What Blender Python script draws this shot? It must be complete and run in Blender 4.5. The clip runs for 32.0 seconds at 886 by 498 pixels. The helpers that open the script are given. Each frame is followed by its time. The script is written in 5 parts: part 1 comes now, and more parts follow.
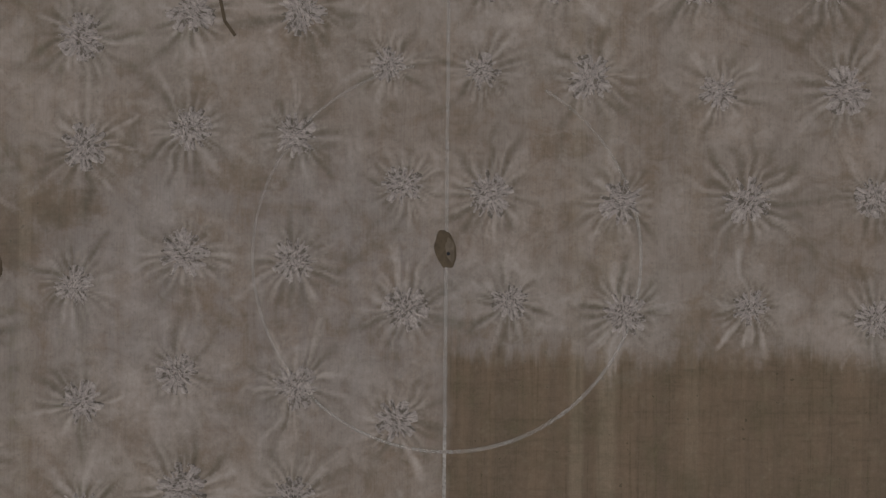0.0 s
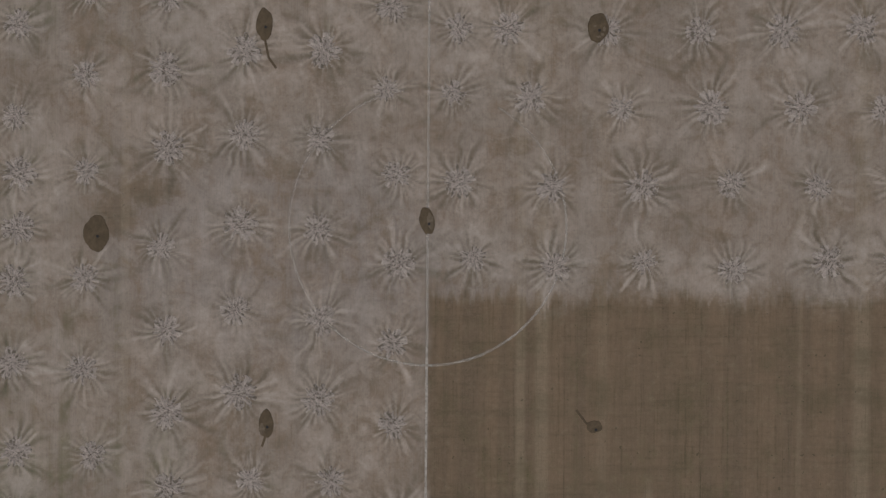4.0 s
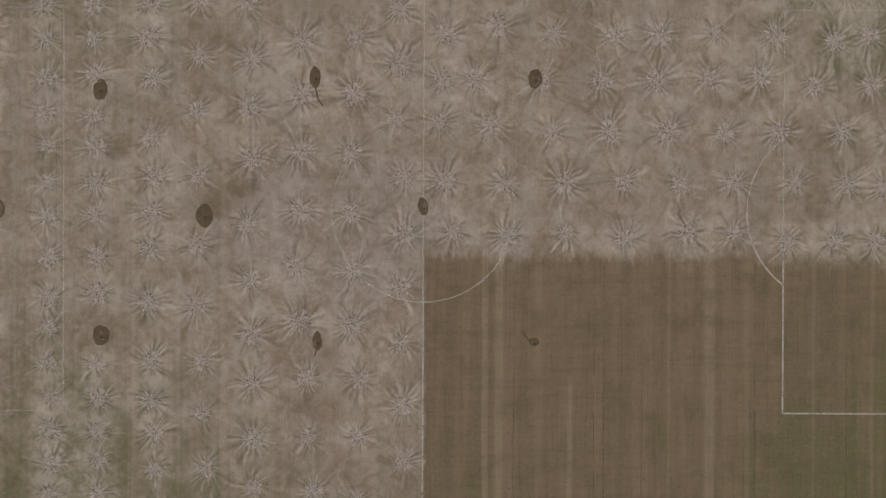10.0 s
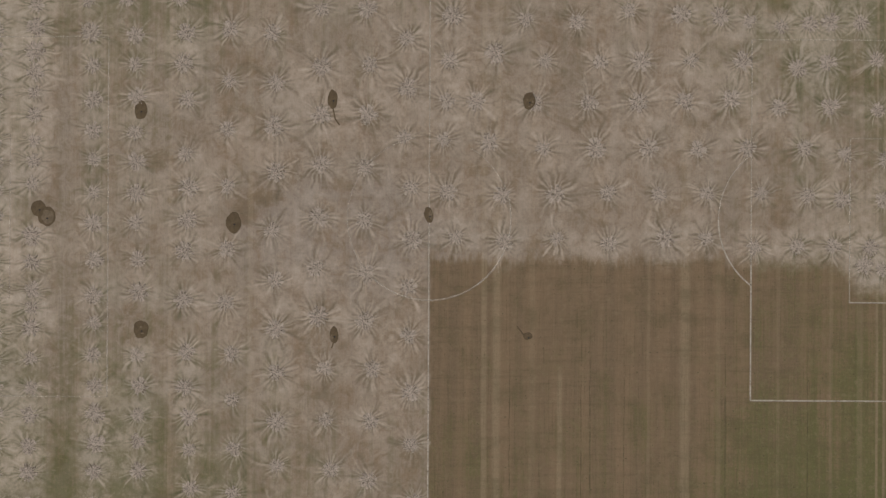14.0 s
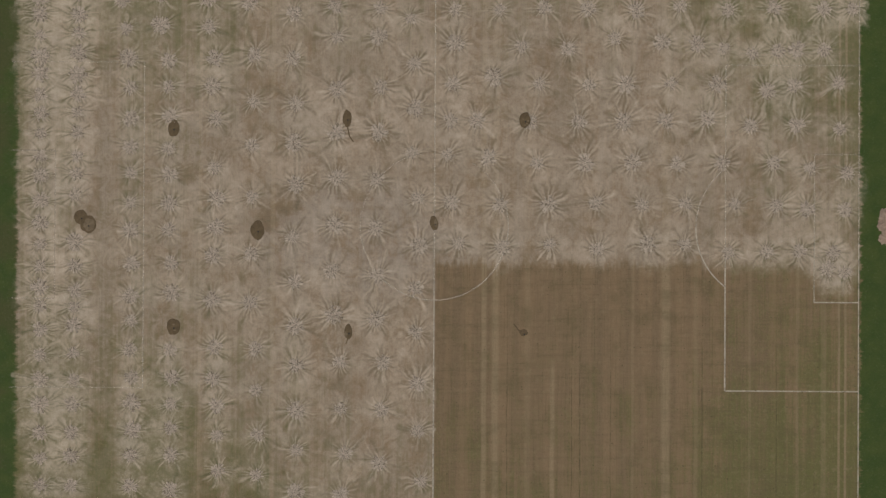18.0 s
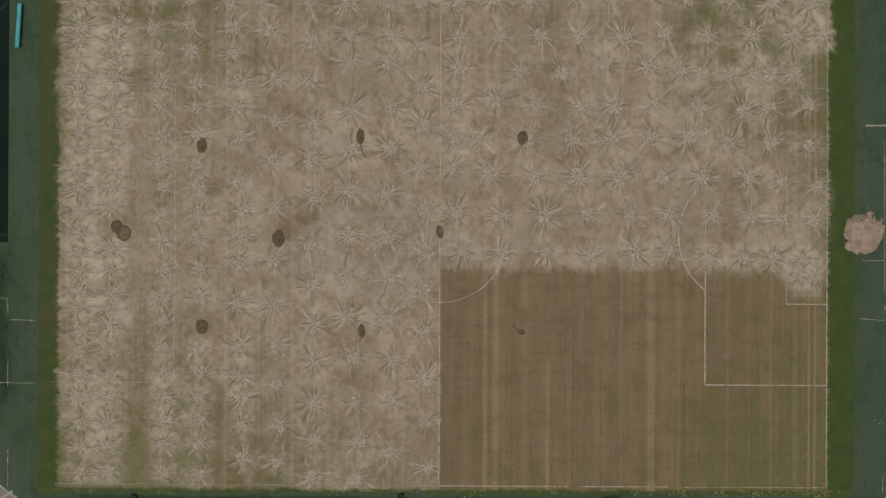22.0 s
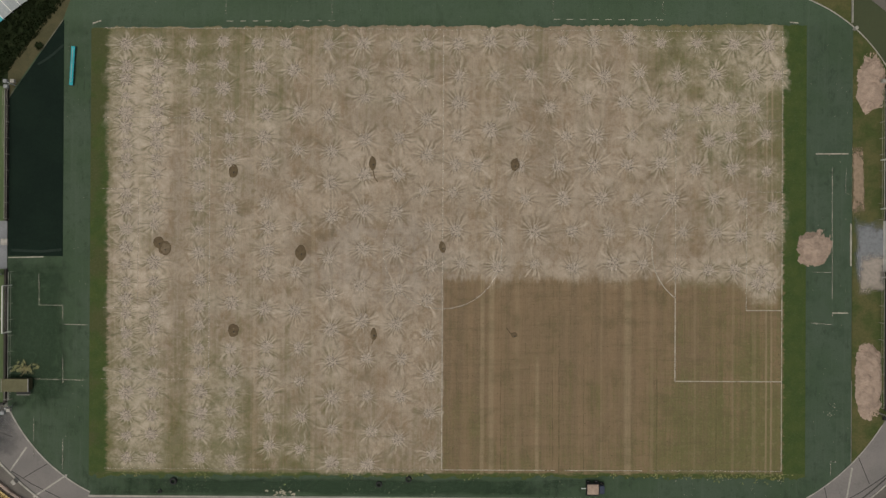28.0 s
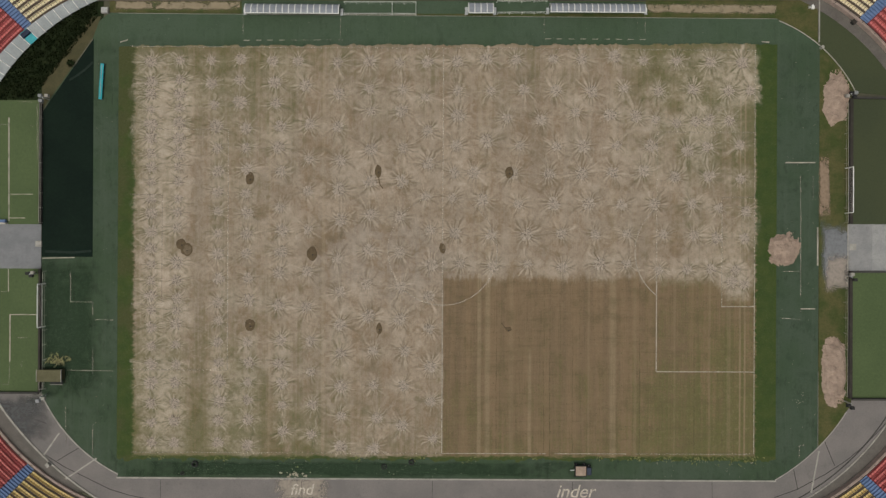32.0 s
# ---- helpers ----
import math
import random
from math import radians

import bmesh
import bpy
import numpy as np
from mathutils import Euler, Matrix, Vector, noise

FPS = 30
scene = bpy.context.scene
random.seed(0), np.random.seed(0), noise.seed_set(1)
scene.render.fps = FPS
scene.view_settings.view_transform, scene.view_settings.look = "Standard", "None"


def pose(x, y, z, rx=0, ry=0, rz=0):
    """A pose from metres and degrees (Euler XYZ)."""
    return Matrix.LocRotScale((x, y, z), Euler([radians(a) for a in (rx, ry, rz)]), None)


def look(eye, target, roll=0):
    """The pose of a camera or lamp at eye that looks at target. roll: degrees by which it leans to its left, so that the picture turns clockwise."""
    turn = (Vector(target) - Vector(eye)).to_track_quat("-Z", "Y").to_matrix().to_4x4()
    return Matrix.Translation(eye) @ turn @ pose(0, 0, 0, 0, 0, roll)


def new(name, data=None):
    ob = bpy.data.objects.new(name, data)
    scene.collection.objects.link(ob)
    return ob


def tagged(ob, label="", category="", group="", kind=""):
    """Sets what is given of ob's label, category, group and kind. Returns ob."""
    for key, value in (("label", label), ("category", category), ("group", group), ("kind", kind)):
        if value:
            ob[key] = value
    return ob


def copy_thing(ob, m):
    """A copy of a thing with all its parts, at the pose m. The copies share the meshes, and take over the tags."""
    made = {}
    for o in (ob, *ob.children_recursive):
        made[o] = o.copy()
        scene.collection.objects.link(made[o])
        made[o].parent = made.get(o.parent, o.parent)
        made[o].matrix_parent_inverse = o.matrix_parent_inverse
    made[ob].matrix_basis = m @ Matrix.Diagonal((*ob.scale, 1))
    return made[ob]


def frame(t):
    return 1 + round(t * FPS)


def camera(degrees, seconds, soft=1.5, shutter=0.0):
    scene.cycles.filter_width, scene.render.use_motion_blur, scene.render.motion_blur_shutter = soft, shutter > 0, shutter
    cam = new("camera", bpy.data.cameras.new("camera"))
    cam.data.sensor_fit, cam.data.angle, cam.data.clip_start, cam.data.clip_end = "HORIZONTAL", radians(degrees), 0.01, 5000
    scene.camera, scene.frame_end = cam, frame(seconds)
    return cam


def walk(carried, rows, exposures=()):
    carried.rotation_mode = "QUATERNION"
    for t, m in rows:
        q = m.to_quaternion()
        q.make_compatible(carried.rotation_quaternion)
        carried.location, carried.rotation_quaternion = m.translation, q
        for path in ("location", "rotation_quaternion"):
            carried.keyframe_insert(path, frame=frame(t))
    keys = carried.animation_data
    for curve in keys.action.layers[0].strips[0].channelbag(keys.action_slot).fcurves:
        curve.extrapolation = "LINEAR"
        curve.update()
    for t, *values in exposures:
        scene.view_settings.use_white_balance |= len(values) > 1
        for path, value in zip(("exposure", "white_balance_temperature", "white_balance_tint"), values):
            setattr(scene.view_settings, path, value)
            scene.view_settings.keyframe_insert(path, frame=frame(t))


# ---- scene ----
cam = camera(72.0, 32.0, soft=1.35)
# seconds, metres east, north and up of the centre spot, then tilt, lean and turn in degrees
ROWS = [
    (0.0, 0.105, 0.399, 28.770, 0.031, 0.524, 0.548),
    (0.5, 0.169, 0.296, 29.804, 0.023, 0.510, 0.542),
    (1.0, 0.319, 0.133, 31.206, 0.013, 0.486, 0.529),
    (1.5, 0.437, -0.086, 32.593, -0.001, 0.443, 0.499),
    (2.0, 0.594, -0.339, 34.015, -0.023, 0.378, 0.454),
    (2.5, 0.693, -0.634, 35.441, -0.053, 0.300, 0.437),
    (3.0, 0.856, -0.917, 36.990, -0.084, 0.229, 0.435),
    (3.5, 1.006, -1.145, 38.612, -0.105, 0.186, 0.436),
    (5.5, 1.600, -2.270, 45.799, -0.151, 0.122, 0.432),
    (6.0, 1.830, -2.688, 47.868, -0.159, 0.114, 0.436),
    (6.5, 2.011, -3.000, 49.994, -0.169, 0.104, 0.422),
    (7.0, 2.171, -3.217, 52.417, -0.178, 0.091, 0.410),
    (7.5, 2.340, -3.416, 55.049, -0.189, 0.075, 0.325),
    (8.0, 2.487, -3.680, 57.720, -0.203, 0.057, 0.296),
    (8.5, 2.497, -3.794, 59.049, -0.205, 0.053, 0.305),
    (9.0, 2.372, -3.744, 59.397, -0.194, 0.052, 0.305),
    (9.5, 2.117, -3.623, 60.082, -0.166, 0.050, 0.278),
    (10.0, 2.018, -3.690, 61.029, -0.137, 0.044, 0.225),
    (10.5, 1.904, -3.695, 61.890, -0.104, 0.045, 0.184),
    (11.0, 1.761, -3.667, 62.778, -0.073, 0.059, 0.173),
    (11.5, 1.711, -3.546, 63.671, -0.044, 0.077, 0.183),
    (12.0, 1.721, -3.524, 64.519, -0.020, 0.100, 0.211),
    (12.5, 1.743, -3.532, 65.433, 0.001, 0.124, 0.253),
    (13.0, 1.794, -3.612, 66.273, 0.018, 0.143, 0.290),
    (13.5, 1.761, -3.545, 67.356, 0.036, 0.150, 0.308),
    (14.0, 1.745, -3.472, 68.276, 0.052, 0.147, 0.304),
    (14.5, 1.740, -3.382, 69.178, 0.070, 0.139, 0.297),
    (16.5, 1.639, -3.260, 72.686, 0.156, 0.100, 0.310),
    (17.0, 1.487, -3.190, 73.632, 0.171, 0.097, 0.322),
    (17.5, 1.307, -3.147, 74.568, 0.181, 0.089, 0.321),
    (18.0, 1.173, -3.055, 75.499, 0.189, 0.066, 0.317),
    (18.5, 1.052, -2.958, 76.391, 0.196, 0.038, 0.308),
    (19.0, 1.011, -2.884, 77.126, 0.197, 0.008, 0.307),
    (19.5, 0.847, -2.725, 78.181, 0.195, 0.009, 0.308),
    (20.0, 0.702, -2.612, 79.104, 0.185, 0.015, 0.300),
    (20.5, 0.716, -2.477, 79.985, 0.175, 0.011, 0.284),
    (21.0, 0.657, -2.352, 80.948, 0.160, 0.002, 0.276),
    (21.5, 0.542, -2.195, 81.897, 0.142, -0.009, 0.289),
    (22.0, 0.381, -2.091, 82.716, 0.124, -0.023, 0.294),
    (22.5, 0.203, -1.969, 83.706, 0.112, -0.026, 0.300),
    (23.0, 0.056, -1.827, 84.559, 0.104, -0.031, 0.306),
    (23.5, 0.007, -1.683, 85.504, 0.099, -0.045, 0.295),
    (24.0, 0.029, -1.516, 86.496, 0.097, -0.056, 0.292),
    (24.5, 0.078, -1.355, 87.417, 0.093, -0.070, 0.294),
    (25.0, 0.159, -1.147, 88.362, 0.089, -0.084, 0.300),
    (25.5, 0.191, -0.950, 89.364, 0.085, -0.094, 0.312),
    (27.5, -0.115, -0.295, 93.246, 0.089, -0.130, 0.303),
    (28.0, -0.161, -0.050, 94.226, 0.093, -0.132, 0.291),
    (28.5, -0.213, 0.135, 95.133, 0.090, -0.125, 0.305),
    (29.0, -0.298, 0.271, 96.175, 0.084, -0.119, 0.306),
    (29.5, -0.287, 0.288, 97.181, 0.071, -0.114, 0.308),
    (30.0, -0.260, 0.260, 98.179, 0.061, -0.109, 0.313),
    (30.5, -0.235, 0.257, 99.187, 0.055, -0.125, 0.318),
    (31.0, -0.289, 0.274, 100.231, 0.056, -0.159, 0.321),
    (31.5, -0.310, 0.213, 101.278, 0.059, -0.220, 0.302),
    (32.0, -0.463, 0.168, 102.399, 0.070, -0.293, 0.270),
]
# seconds, stops, kelvin, tint
EXPOSURES = [(0.0, -0.74, 5980, 11), (3.0, -0.64, 6030, 11), (6.0, -0.33, 6100, 10), (9.0, -0.24, 6300, 10), (12.0, -0.20, 6540, 10), (18.0, -0.15, 6850, 7), (25.0, -0.04, 6950, 5), (32.0, 0.02, 6850, 5)]
walk(cam, [(t, pose(x, y, z, rx, ry, rz)) for t, x, y, z, rx, ry, rz in ROWS], EXPOSURES)

# ---- light: a bright overcast sky ----
world = bpy.data.worlds.new("overcast_sky")
scene.world = world
world.use_nodes = True
wn = world.node_tree.nodes
sky = wn.new("ShaderNodeTexSky")
sky.sky_type, sky.sun_disc = "NISHITA", False
sky.sun_elevation, sky.sun_rotation = radians(68), radians(213)
sky.air_density, sky.dust_density, sky.ozone_density = 1.0, 4.0, 1.0
pale = wn.new("ShaderNodeHueSaturation")
pale.inputs["Saturation"].default_value = 0.35
world.node_tree.links.new(sky.outputs[0], pale.inputs["Color"])
world.node_tree.links.new(pale.outputs[0], wn["Background"].inputs["Color"])
wn["Background"].inputs["Strength"].default_value = 0.085
sun = new("sun", bpy.data.lights.new("sun", "SUN"))
sun.data.energy, sun.data.angle, sun.data.color = 1.2, radians(35), (1.0, 0.95, 0.88)
sun.matrix_world = look((-10, -15, 45), (0, 0, 0))


# ---- materials ----
class Mat:
    """A node material with short names for the nodes that it is made of."""

    def __init__(self, name, rough=0.9, metal=0.0, spec=0.3):
        self.m = bpy.data.materials.new(name)
        self.m.use_nodes = True
        self.t = self.m.node_tree
        self.p = self.t.nodes["Principled BSDF"]
        self.p.inputs["Roughness"].default_value = rough
        self.p.inputs["Metallic"].default_value = metal
        self.p.inputs["Specular IOR Level"].default_value = spec
        self.obj = self.t.nodes.new("ShaderNodeTexCoord").outputs["Object"]

    def put(self, value, socket):
        if isinstance(value, bpy.types.NodeSocket):
            self.t.links.new(value, socket)
        elif isinstance(value, (tuple, list)):
            socket.default_value = (*value, 1.0) if len(socket.default_value) == 4 and len(value) == 3 else value
        else:
            socket.default_value = value

    def math(self, op, a, b=0.0, c=0.0, clamp=False):
        n = self.t.nodes.new("ShaderNodeMath")
        n.operation, n.use_clamp = op, clamp
        for v, s in zip((a, b, c), n.inputs):
            self.put(v, s)
        return n.outputs[0]

    def step(self, v, lo, hi, a=0.0, b=1.0):
        n = self.t.nodes.new("ShaderNodeMapRange")
        n.interpolation_type = "SMOOTHSTEP"
        for key, x in zip(("Value", "From Min", "From Max", "To Min", "To Max"), (v, lo, hi, a, b)):
            self.put(x, n.inputs[key])
        return n.outputs[0]

    def xyz(self, v):
        n = self.t.nodes.new("ShaderNodeSeparateXYZ")
        self.put(v, n.inputs[0])
        return n.outputs

    def vec(self, x, y, z=0.0):
        n = self.t.nodes.new("ShaderNodeCombineXYZ")
        for v, s in zip((x, y, z), n.inputs):
            self.put(v, s)
        return n.outputs[0]

    def scaled(self, v, s):
        n = self.t.nodes.new("ShaderNodeVectorMath")
        n.operation = "MULTIPLY"
        self.put(v, n.inputs[0])
        self.put(s, n.inputs[1])
        return n.outputs[0]

    def noise(self, scale, detail=3.0, v=None, rough=0.55, distort=0.0):
        n = self.t.nodes.new("ShaderNodeTexNoise")
        self.put(self.obj if v is None else v, n.inputs["Vector"])
        for key, x in zip(("Scale", "Detail", "Roughness", "Distortion"), (scale, detail, rough, distort)):
            n.inputs[key].default_value = x
        return n.outputs["Fac"]

    def mix(self, f, a, b):
        n = self.t.nodes.new("ShaderNodeMix")
        n.data_type = "RGBA"
        self.put(f, n.inputs[0])
        self.put(a, n.inputs[6])
        self.put(b, n.inputs[7])
        return n.outputs[2]

    def chance(self):
        return self.t.nodes.new("ShaderNodeObjectInfo").outputs["Random"]

    def color(self, v):
        self.put(v, self.p.inputs["Base Color"])
        return self

    def bump(self, h, strength=0.4, distance=0.02):
        n = self.t.nodes.new("ShaderNodeBump")
        n.inputs["Strength"].default_value, n.inputs["Distance"].default_value = strength, distance
        self.put(h, n.inputs["Height"])
        self.put(n.outputs[0], self.p.inputs["Normal"])
        return self

    def cover(self, f):
        """Lets what lies below show where f is low."""
        self.put(f, self.p.inputs["Alpha"])
        return self


def mottled(name, a, b, big=0.3, small=6.0, rough=0.9, metal=0.0, relief=0.3, dist=0.02, dirt=None, spec=0.3):
    """Two tones in broad patches with a fine grain over them."""
    m = Mat(name, rough, metal, spec)
    c = m.mix(m.step(m.noise(big, 4), 0.35, 0.65), a, b)
    grain = m.noise(small, 4, rough=0.7)
    c = m.mix(m.step(grain, 0.3, 0.75, 0.0, 0.35), c, [x * 0.45 for x in a])
    flecks = m.noise(small * 0.38, 5, rough=0.72)
    c = m.mix(m.step(flecks, 0.50, 0.70, 0.0, 0.30), c, [x * 0.5 for x in a])
    c = m.mix(m.step(flecks, 0.46, 0.32, 0.0, 0.22), c, [min(0.9, x * 1.35) for x in b])
    if dirt:
        c = m.mix(m.step(m.noise(big * 2.7, 6, rough=0.7), 0.55, 0.75, 0.0, 0.8), c, dirt)
    return m.color(c).bump(grain, relief, dist).m


SAND_A, SAND_B = (0.465, 0.384, 0.318), (0.385, 0.322, 0.268)
BROWN_A, BROWN_B, OLIVE, GREEN = (0.232, 0.158, 0.097), (0.190, 0.133, 0.084), (0.152, 0.130, 0.054), (0.108, 0.122, 0.040)


def turf_material():
    m = Mat("worn_turf")
    x, y, _ = m.xyz(m.obj)
    stripes = m.noise(1.0, 4, m.vec(m.math("MULTIPLY", x, 0.55), m.math("MULTIPLY", y, 0.015)), 0.7)
    fine = m.noise(1.0, 3, m.vec(m.math("MULTIPLY", x, 5.0), m.math("MULTIPLY", y, 0.12)), 0.6)
    across = m.noise(1.0, 3, m.vec(m.math("MULTIPLY", x, 0.05), m.math("MULTIPLY", y, 1.1)), 0.6)
    patch = m.noise(0.16, 5, rough=0.6)
    grain = m.noise(9.0, 5, rough=0.75)
    threads = m.noise(1.0, 2, m.vec(m.math("MULTIPLY", x, 14.0), m.math("MULTIPLY", y, 0.5), 3.0), 0.6)
    weave = m.noise(1.0, 3, m.vec(m.math("MULTIPLY", x, 0.5), m.math("MULTIPLY", y, 4.0), 5.0), 0.65)
    blotch = m.noise(1.3, 5, rough=0.65)
    c = m.mix(m.step(stripes, 0.4, 0.62), BROWN_A, BROWN_B)
    # greener away from the worn middle and towards both ends
    far = m.math("ADD", m.math("MAXIMUM", m.step(x, -6, -50, -0.08, 0.12), m.step(x, 12, 54, -0.16, 0.115)), m.step(m.math("ABSOLUTE", y), 6, 36, -0.07, 0.09))
    lush = m.math("ADD", far, m.math("ADD", m.math("MULTIPLY", patch, 0.40), m.math("ADD", m.math("MULTIPLY", stripes, 0.30), m.math("MULTIPLY", blotch, 0.42))))
    lush = m.math("ADD", lush, m.math("MULTIPLY", m.step(x, 24, 44), m.step(y, 4, 26, 0.0, 0.115)))
    lush = m.math("ADD", lush, m.math("MULTIPLY", m.step(x, -4, -30), m.step(y, 4, -26, 0.0, 0.05)))
    lanes = m.noise(1.0, 3, m.vec(m.math("MULTIPLY", x, 1.5), m.math("MULTIPLY", y, 0.03), 8.0), 0.65)
    lush = m.math("ADD", lush, m.math("MULTIPLY", m.math("SUBTRACT", lanes, 0.5), 0.34))
    lush = m.math("SUBTRACT", lush, m.step(m.math("ABSOLUTE", m.math("ADD", x, 41.5)), 0.5, 5.0, 0.07, 0.0))
    c = m.mix(m.step(lush, 0.44, 0.73, 0.0, 0.74), c, OLIVE)
    c = m.mix(m.step(lush, 0.54, 0.80, 0.0, 0.66), c, GREEN)

    def band(at, width):
        off = m.math("ABSOLUTE", m.math("SUBTRACT", x, m.math("ADD", at, m.math("MULTIPLY", m.math("SUBTRACT", patch, 0.5), 0.25))))
        return m.step(off, width * 0.35, width, 1.0, 0.0)

    def joined(bands):
        total = 0.0
        for at, width in bands:
            total = m.math("MAXIMUM", total, band(at, width))
        return total

    # tracks left by the mower and the spreader
    pale = joined(((6.2, 0.45), (7.6, 0.6), (28.7, 0.75), (50.1, 0.2), (50.9, 0.2), (-20.0, 0.4), (-29.0, 0.3)))
    faint = joined(((11.6, 0.5), (24.6, 0.25), (32.4, 0.4), (39.1, 0.25), (45.0, 0.3), (48.2, 0.5)))
    late = m.math("MULTIPLY", joined(((14.7, 0.4),)), m.step(y, -16.0, -18.0))
    pale = m.math("MAXIMUM", m.math("MAXIMUM", pale, late), m.math("MULTIPLY", faint, 0.4))
    pale = m.math("MULTIPLY", pale, m.step(weave, 0.3, 0.7, 0.45, 0.95))
    c = m.mix(pale, c, (0.30, 0.225, 0.145))
    ruts = joined(((9.1, 0.10), (17.1, 0.10), (18.1, 0.12), (21.9, 0.09), (33.2, 0.1), (42.4, 0.1)))
    c = m.mix(m.math("MULTIPLY", ruts, m.math("MULTIPLY", m.step(threads, 0.34, 0.60, 0.0, 0.62), m.step(y, -9, -22, 0.35, 1.0))), c, (0.055, 0.048, 0.022))
    c = m.mix(m.step(fine, 0.52, 0.74, 0.0, 0.38), c, (0.095, 0.075, 0.038))
    c = m.mix(m.step(threads, 0.50, 0.72, 0.0, 0.24), c, (0.085, 0.070, 0.036))
    c = m.mix(m.step(weave, 0.48, 0.74, 0.0, 0.28), c, (0.090, 0.072, 0.040))
    c = m.mix(m.step(across, 0.46, 0.72, 0.0, 0.24), c, (0.105, 0.088, 0.048))
    c = m.mix(m.step(blotch, 0.48, 0.74, 0.0, 0.50), c, (0.255, 0.190, 0.120))
    c = m.mix(m.step(m.noise(0.33, 4, rough=0.6), 0.48, 0.70, 0.0, 0.38), c, (0.105, 0.088, 0.044))
    specks = m.step(m.noise(2.6, 2, rough=0.4), 0.70, 0.74, 0.0, 0.5)
    c = m.mix(specks, c, (0.05, 0.045, 0.02))
    # the uncut green margins behind the goal lines and along the south touchline
    wob = m.math("MULTIPLY", m.math("SUBTRACT", m.noise(1.0, 5, m.vec(m.math("MULTIPLY", x, 0.5), m.math("MULTIPLY", y, 1.6)), rough=0.7), 0.5), 2.6)
    east = m.step(m.math("ADD", x, wob), 52.5, 52.9)
    west = m.step(m.math("ADD", x, wob), -51.3, -52.0)
    south = m.step(m.math("ADD", y, m.math("MULTIPLY", wob, 0.7)), -34.25, -34.75)
    rim = m.math("MAXIMUM", m.math("MAXIMUM", east, west), south)
    lawn = m.mix(m.step(m.noise(0.5, 5), 0.35, 0.65), (0.034, 0.066, 0.013), (0.052, 0.079, 0.017))
    lawn = m.mix(m.math("MULTIPLY", south, m.step(m.noise(0.8, 4), 0.4, 0.6, 0.2, 0.9)), lawn, (0.066, 0.084, 0.023))
    lawn = m.mix(m.math("MULTIPLY", west, m.step(m.math("ADD", m.noise(0.22, 5, rough=0.65), m.step(y, -10, 34, 0.0, 0.14)), 0.44, 0.64, 0.0, 0.85)), lawn, (0.062, 0.068, 0.024))
    lawn = m.mix(m.step(m.noise(3.0, 5, rough=0.75), 0.48, 0.68, 0.0, 0.4), lawn, (0.022, 0.040, 0.010))
    c = m.mix(rim, c, lawn)
    # a thin uneven dusting of sand everywhere but the south-east quarter
    ragged = m.math("MULTIPLY", m.math("SUBTRACT", m.noise(1.0, 4, m.vec(m.math("MULTIPLY", x, 1.3), m.math("MULTIPLY", y, 0.3))), 0.5), 4.2)
    north = m.step(m.math("ADD", y, ragged), -5.1, -3.9)
    half = m.step(m.math("ADD", x, m.math("MULTIPLY", m.math("SUBTRACT", m.noise(0.35, 3), 0.5), 1.4)), 0.35, -0.25)
    where = m.math("MULTIPLY", m.math("MAXIMUM", north, half), m.math("SUBTRACT", 1.0, rim))
    # a few brown stains where water has run over the sand
    stain = 0.0
    for cx, cy, rx, ry in ((5.4, 5.4, 1.5, 0.8), (-18.6, 2.3, 2.4, 1.1), (-16.2, 4.6, 1.6, 1.3), (-9.6, 3.8, 1.7, 0.9), (19.6, -0.6, 0.5, 0.4), (-20.6, 0.6, 1.4, 1.6), (-6.5, 11.0, 1.2, 2.0), (-30.5, 6.5, 2.2, 1.3), (3.0, -3.4, 1.5, 0.6)):
        u, w = m.math("DIVIDE", m.math("SUBTRACT", x, cx), rx), m.math("DIVIDE", m.math("SUBTRACT", y, cy), ry)
        d = m.math("ADD", m.math("ADD", m.math("MULTIPLY", u, u), m.math("MULTIPLY", w, w)), m.math("MULTIPLY", m.math("SUBTRACT", blotch, 0.5), 2.5))
        stain = m.math("MAXIMUM", stain, m.step(d, 0.2, 1.5, 0.75, 0.0))
    stain = m.math("MAXIMUM", stain, m.step(m.noise(0.21, 5, rough=0.62, distort=0.7), 0.54, 0.68, 0.0, 0.72))
    where = m.math("MULTIPLY", where, m.math("SUBTRACT", 1.0, stain))
    swirl = m.noise(0.55, 5, rough=0.6, distort=1.6)
    dust = m.math("MULTIPLY", m.step(m.math("ADD", m.math("MULTIPLY", patch, 0.35), m.math("ADD", m.math("MULTIPLY", swirl, 0.40), m.math("MULTIPLY", stripes, 0.25))), 0.35, 0.59, 0.10, 0.70), where)
    dust = m.math("MAXIMUM", dust, m.math("MULTIPLY", where, m.math("MULTIPLY", m.step(m.math("ADD", x, m.math("MULTIPLY", m.math("SUBTRACT", blotch, 0.5), 14.0)), -33.0, -50.0), m.step(swirl, 0.36, 0.58, 0.05, 0.66))))
    dust = m.math("MULTIPLY", dust, m.step(x, -12, -34, 1.0, 1.22))
    dust = m.math("MULTIPLY", dust, m.step(lush, 0.50, 0.72, 1.0, 0.22))
    dust = m.math("MULTIPLY", dust, m.step(threads, 0.32, 0.62, 1.0, 0.86))
    dust = m.math("MULTIPLY", dust, m.step(grain, 0.25, 0.7, 0.75, 1.0))
    tone = m.mix(m.step(m.noise(0.11, 3), 0.4, 0.62), SAND_A, SAND_B)
    # cooler greyish sand round the centre spot
    u, w = m.math("DIVIDE", m.math("ADD", x, 9.0), 15.0), m.math("DIVIDE", m.math("ADD", y, 2.0), 9.0)
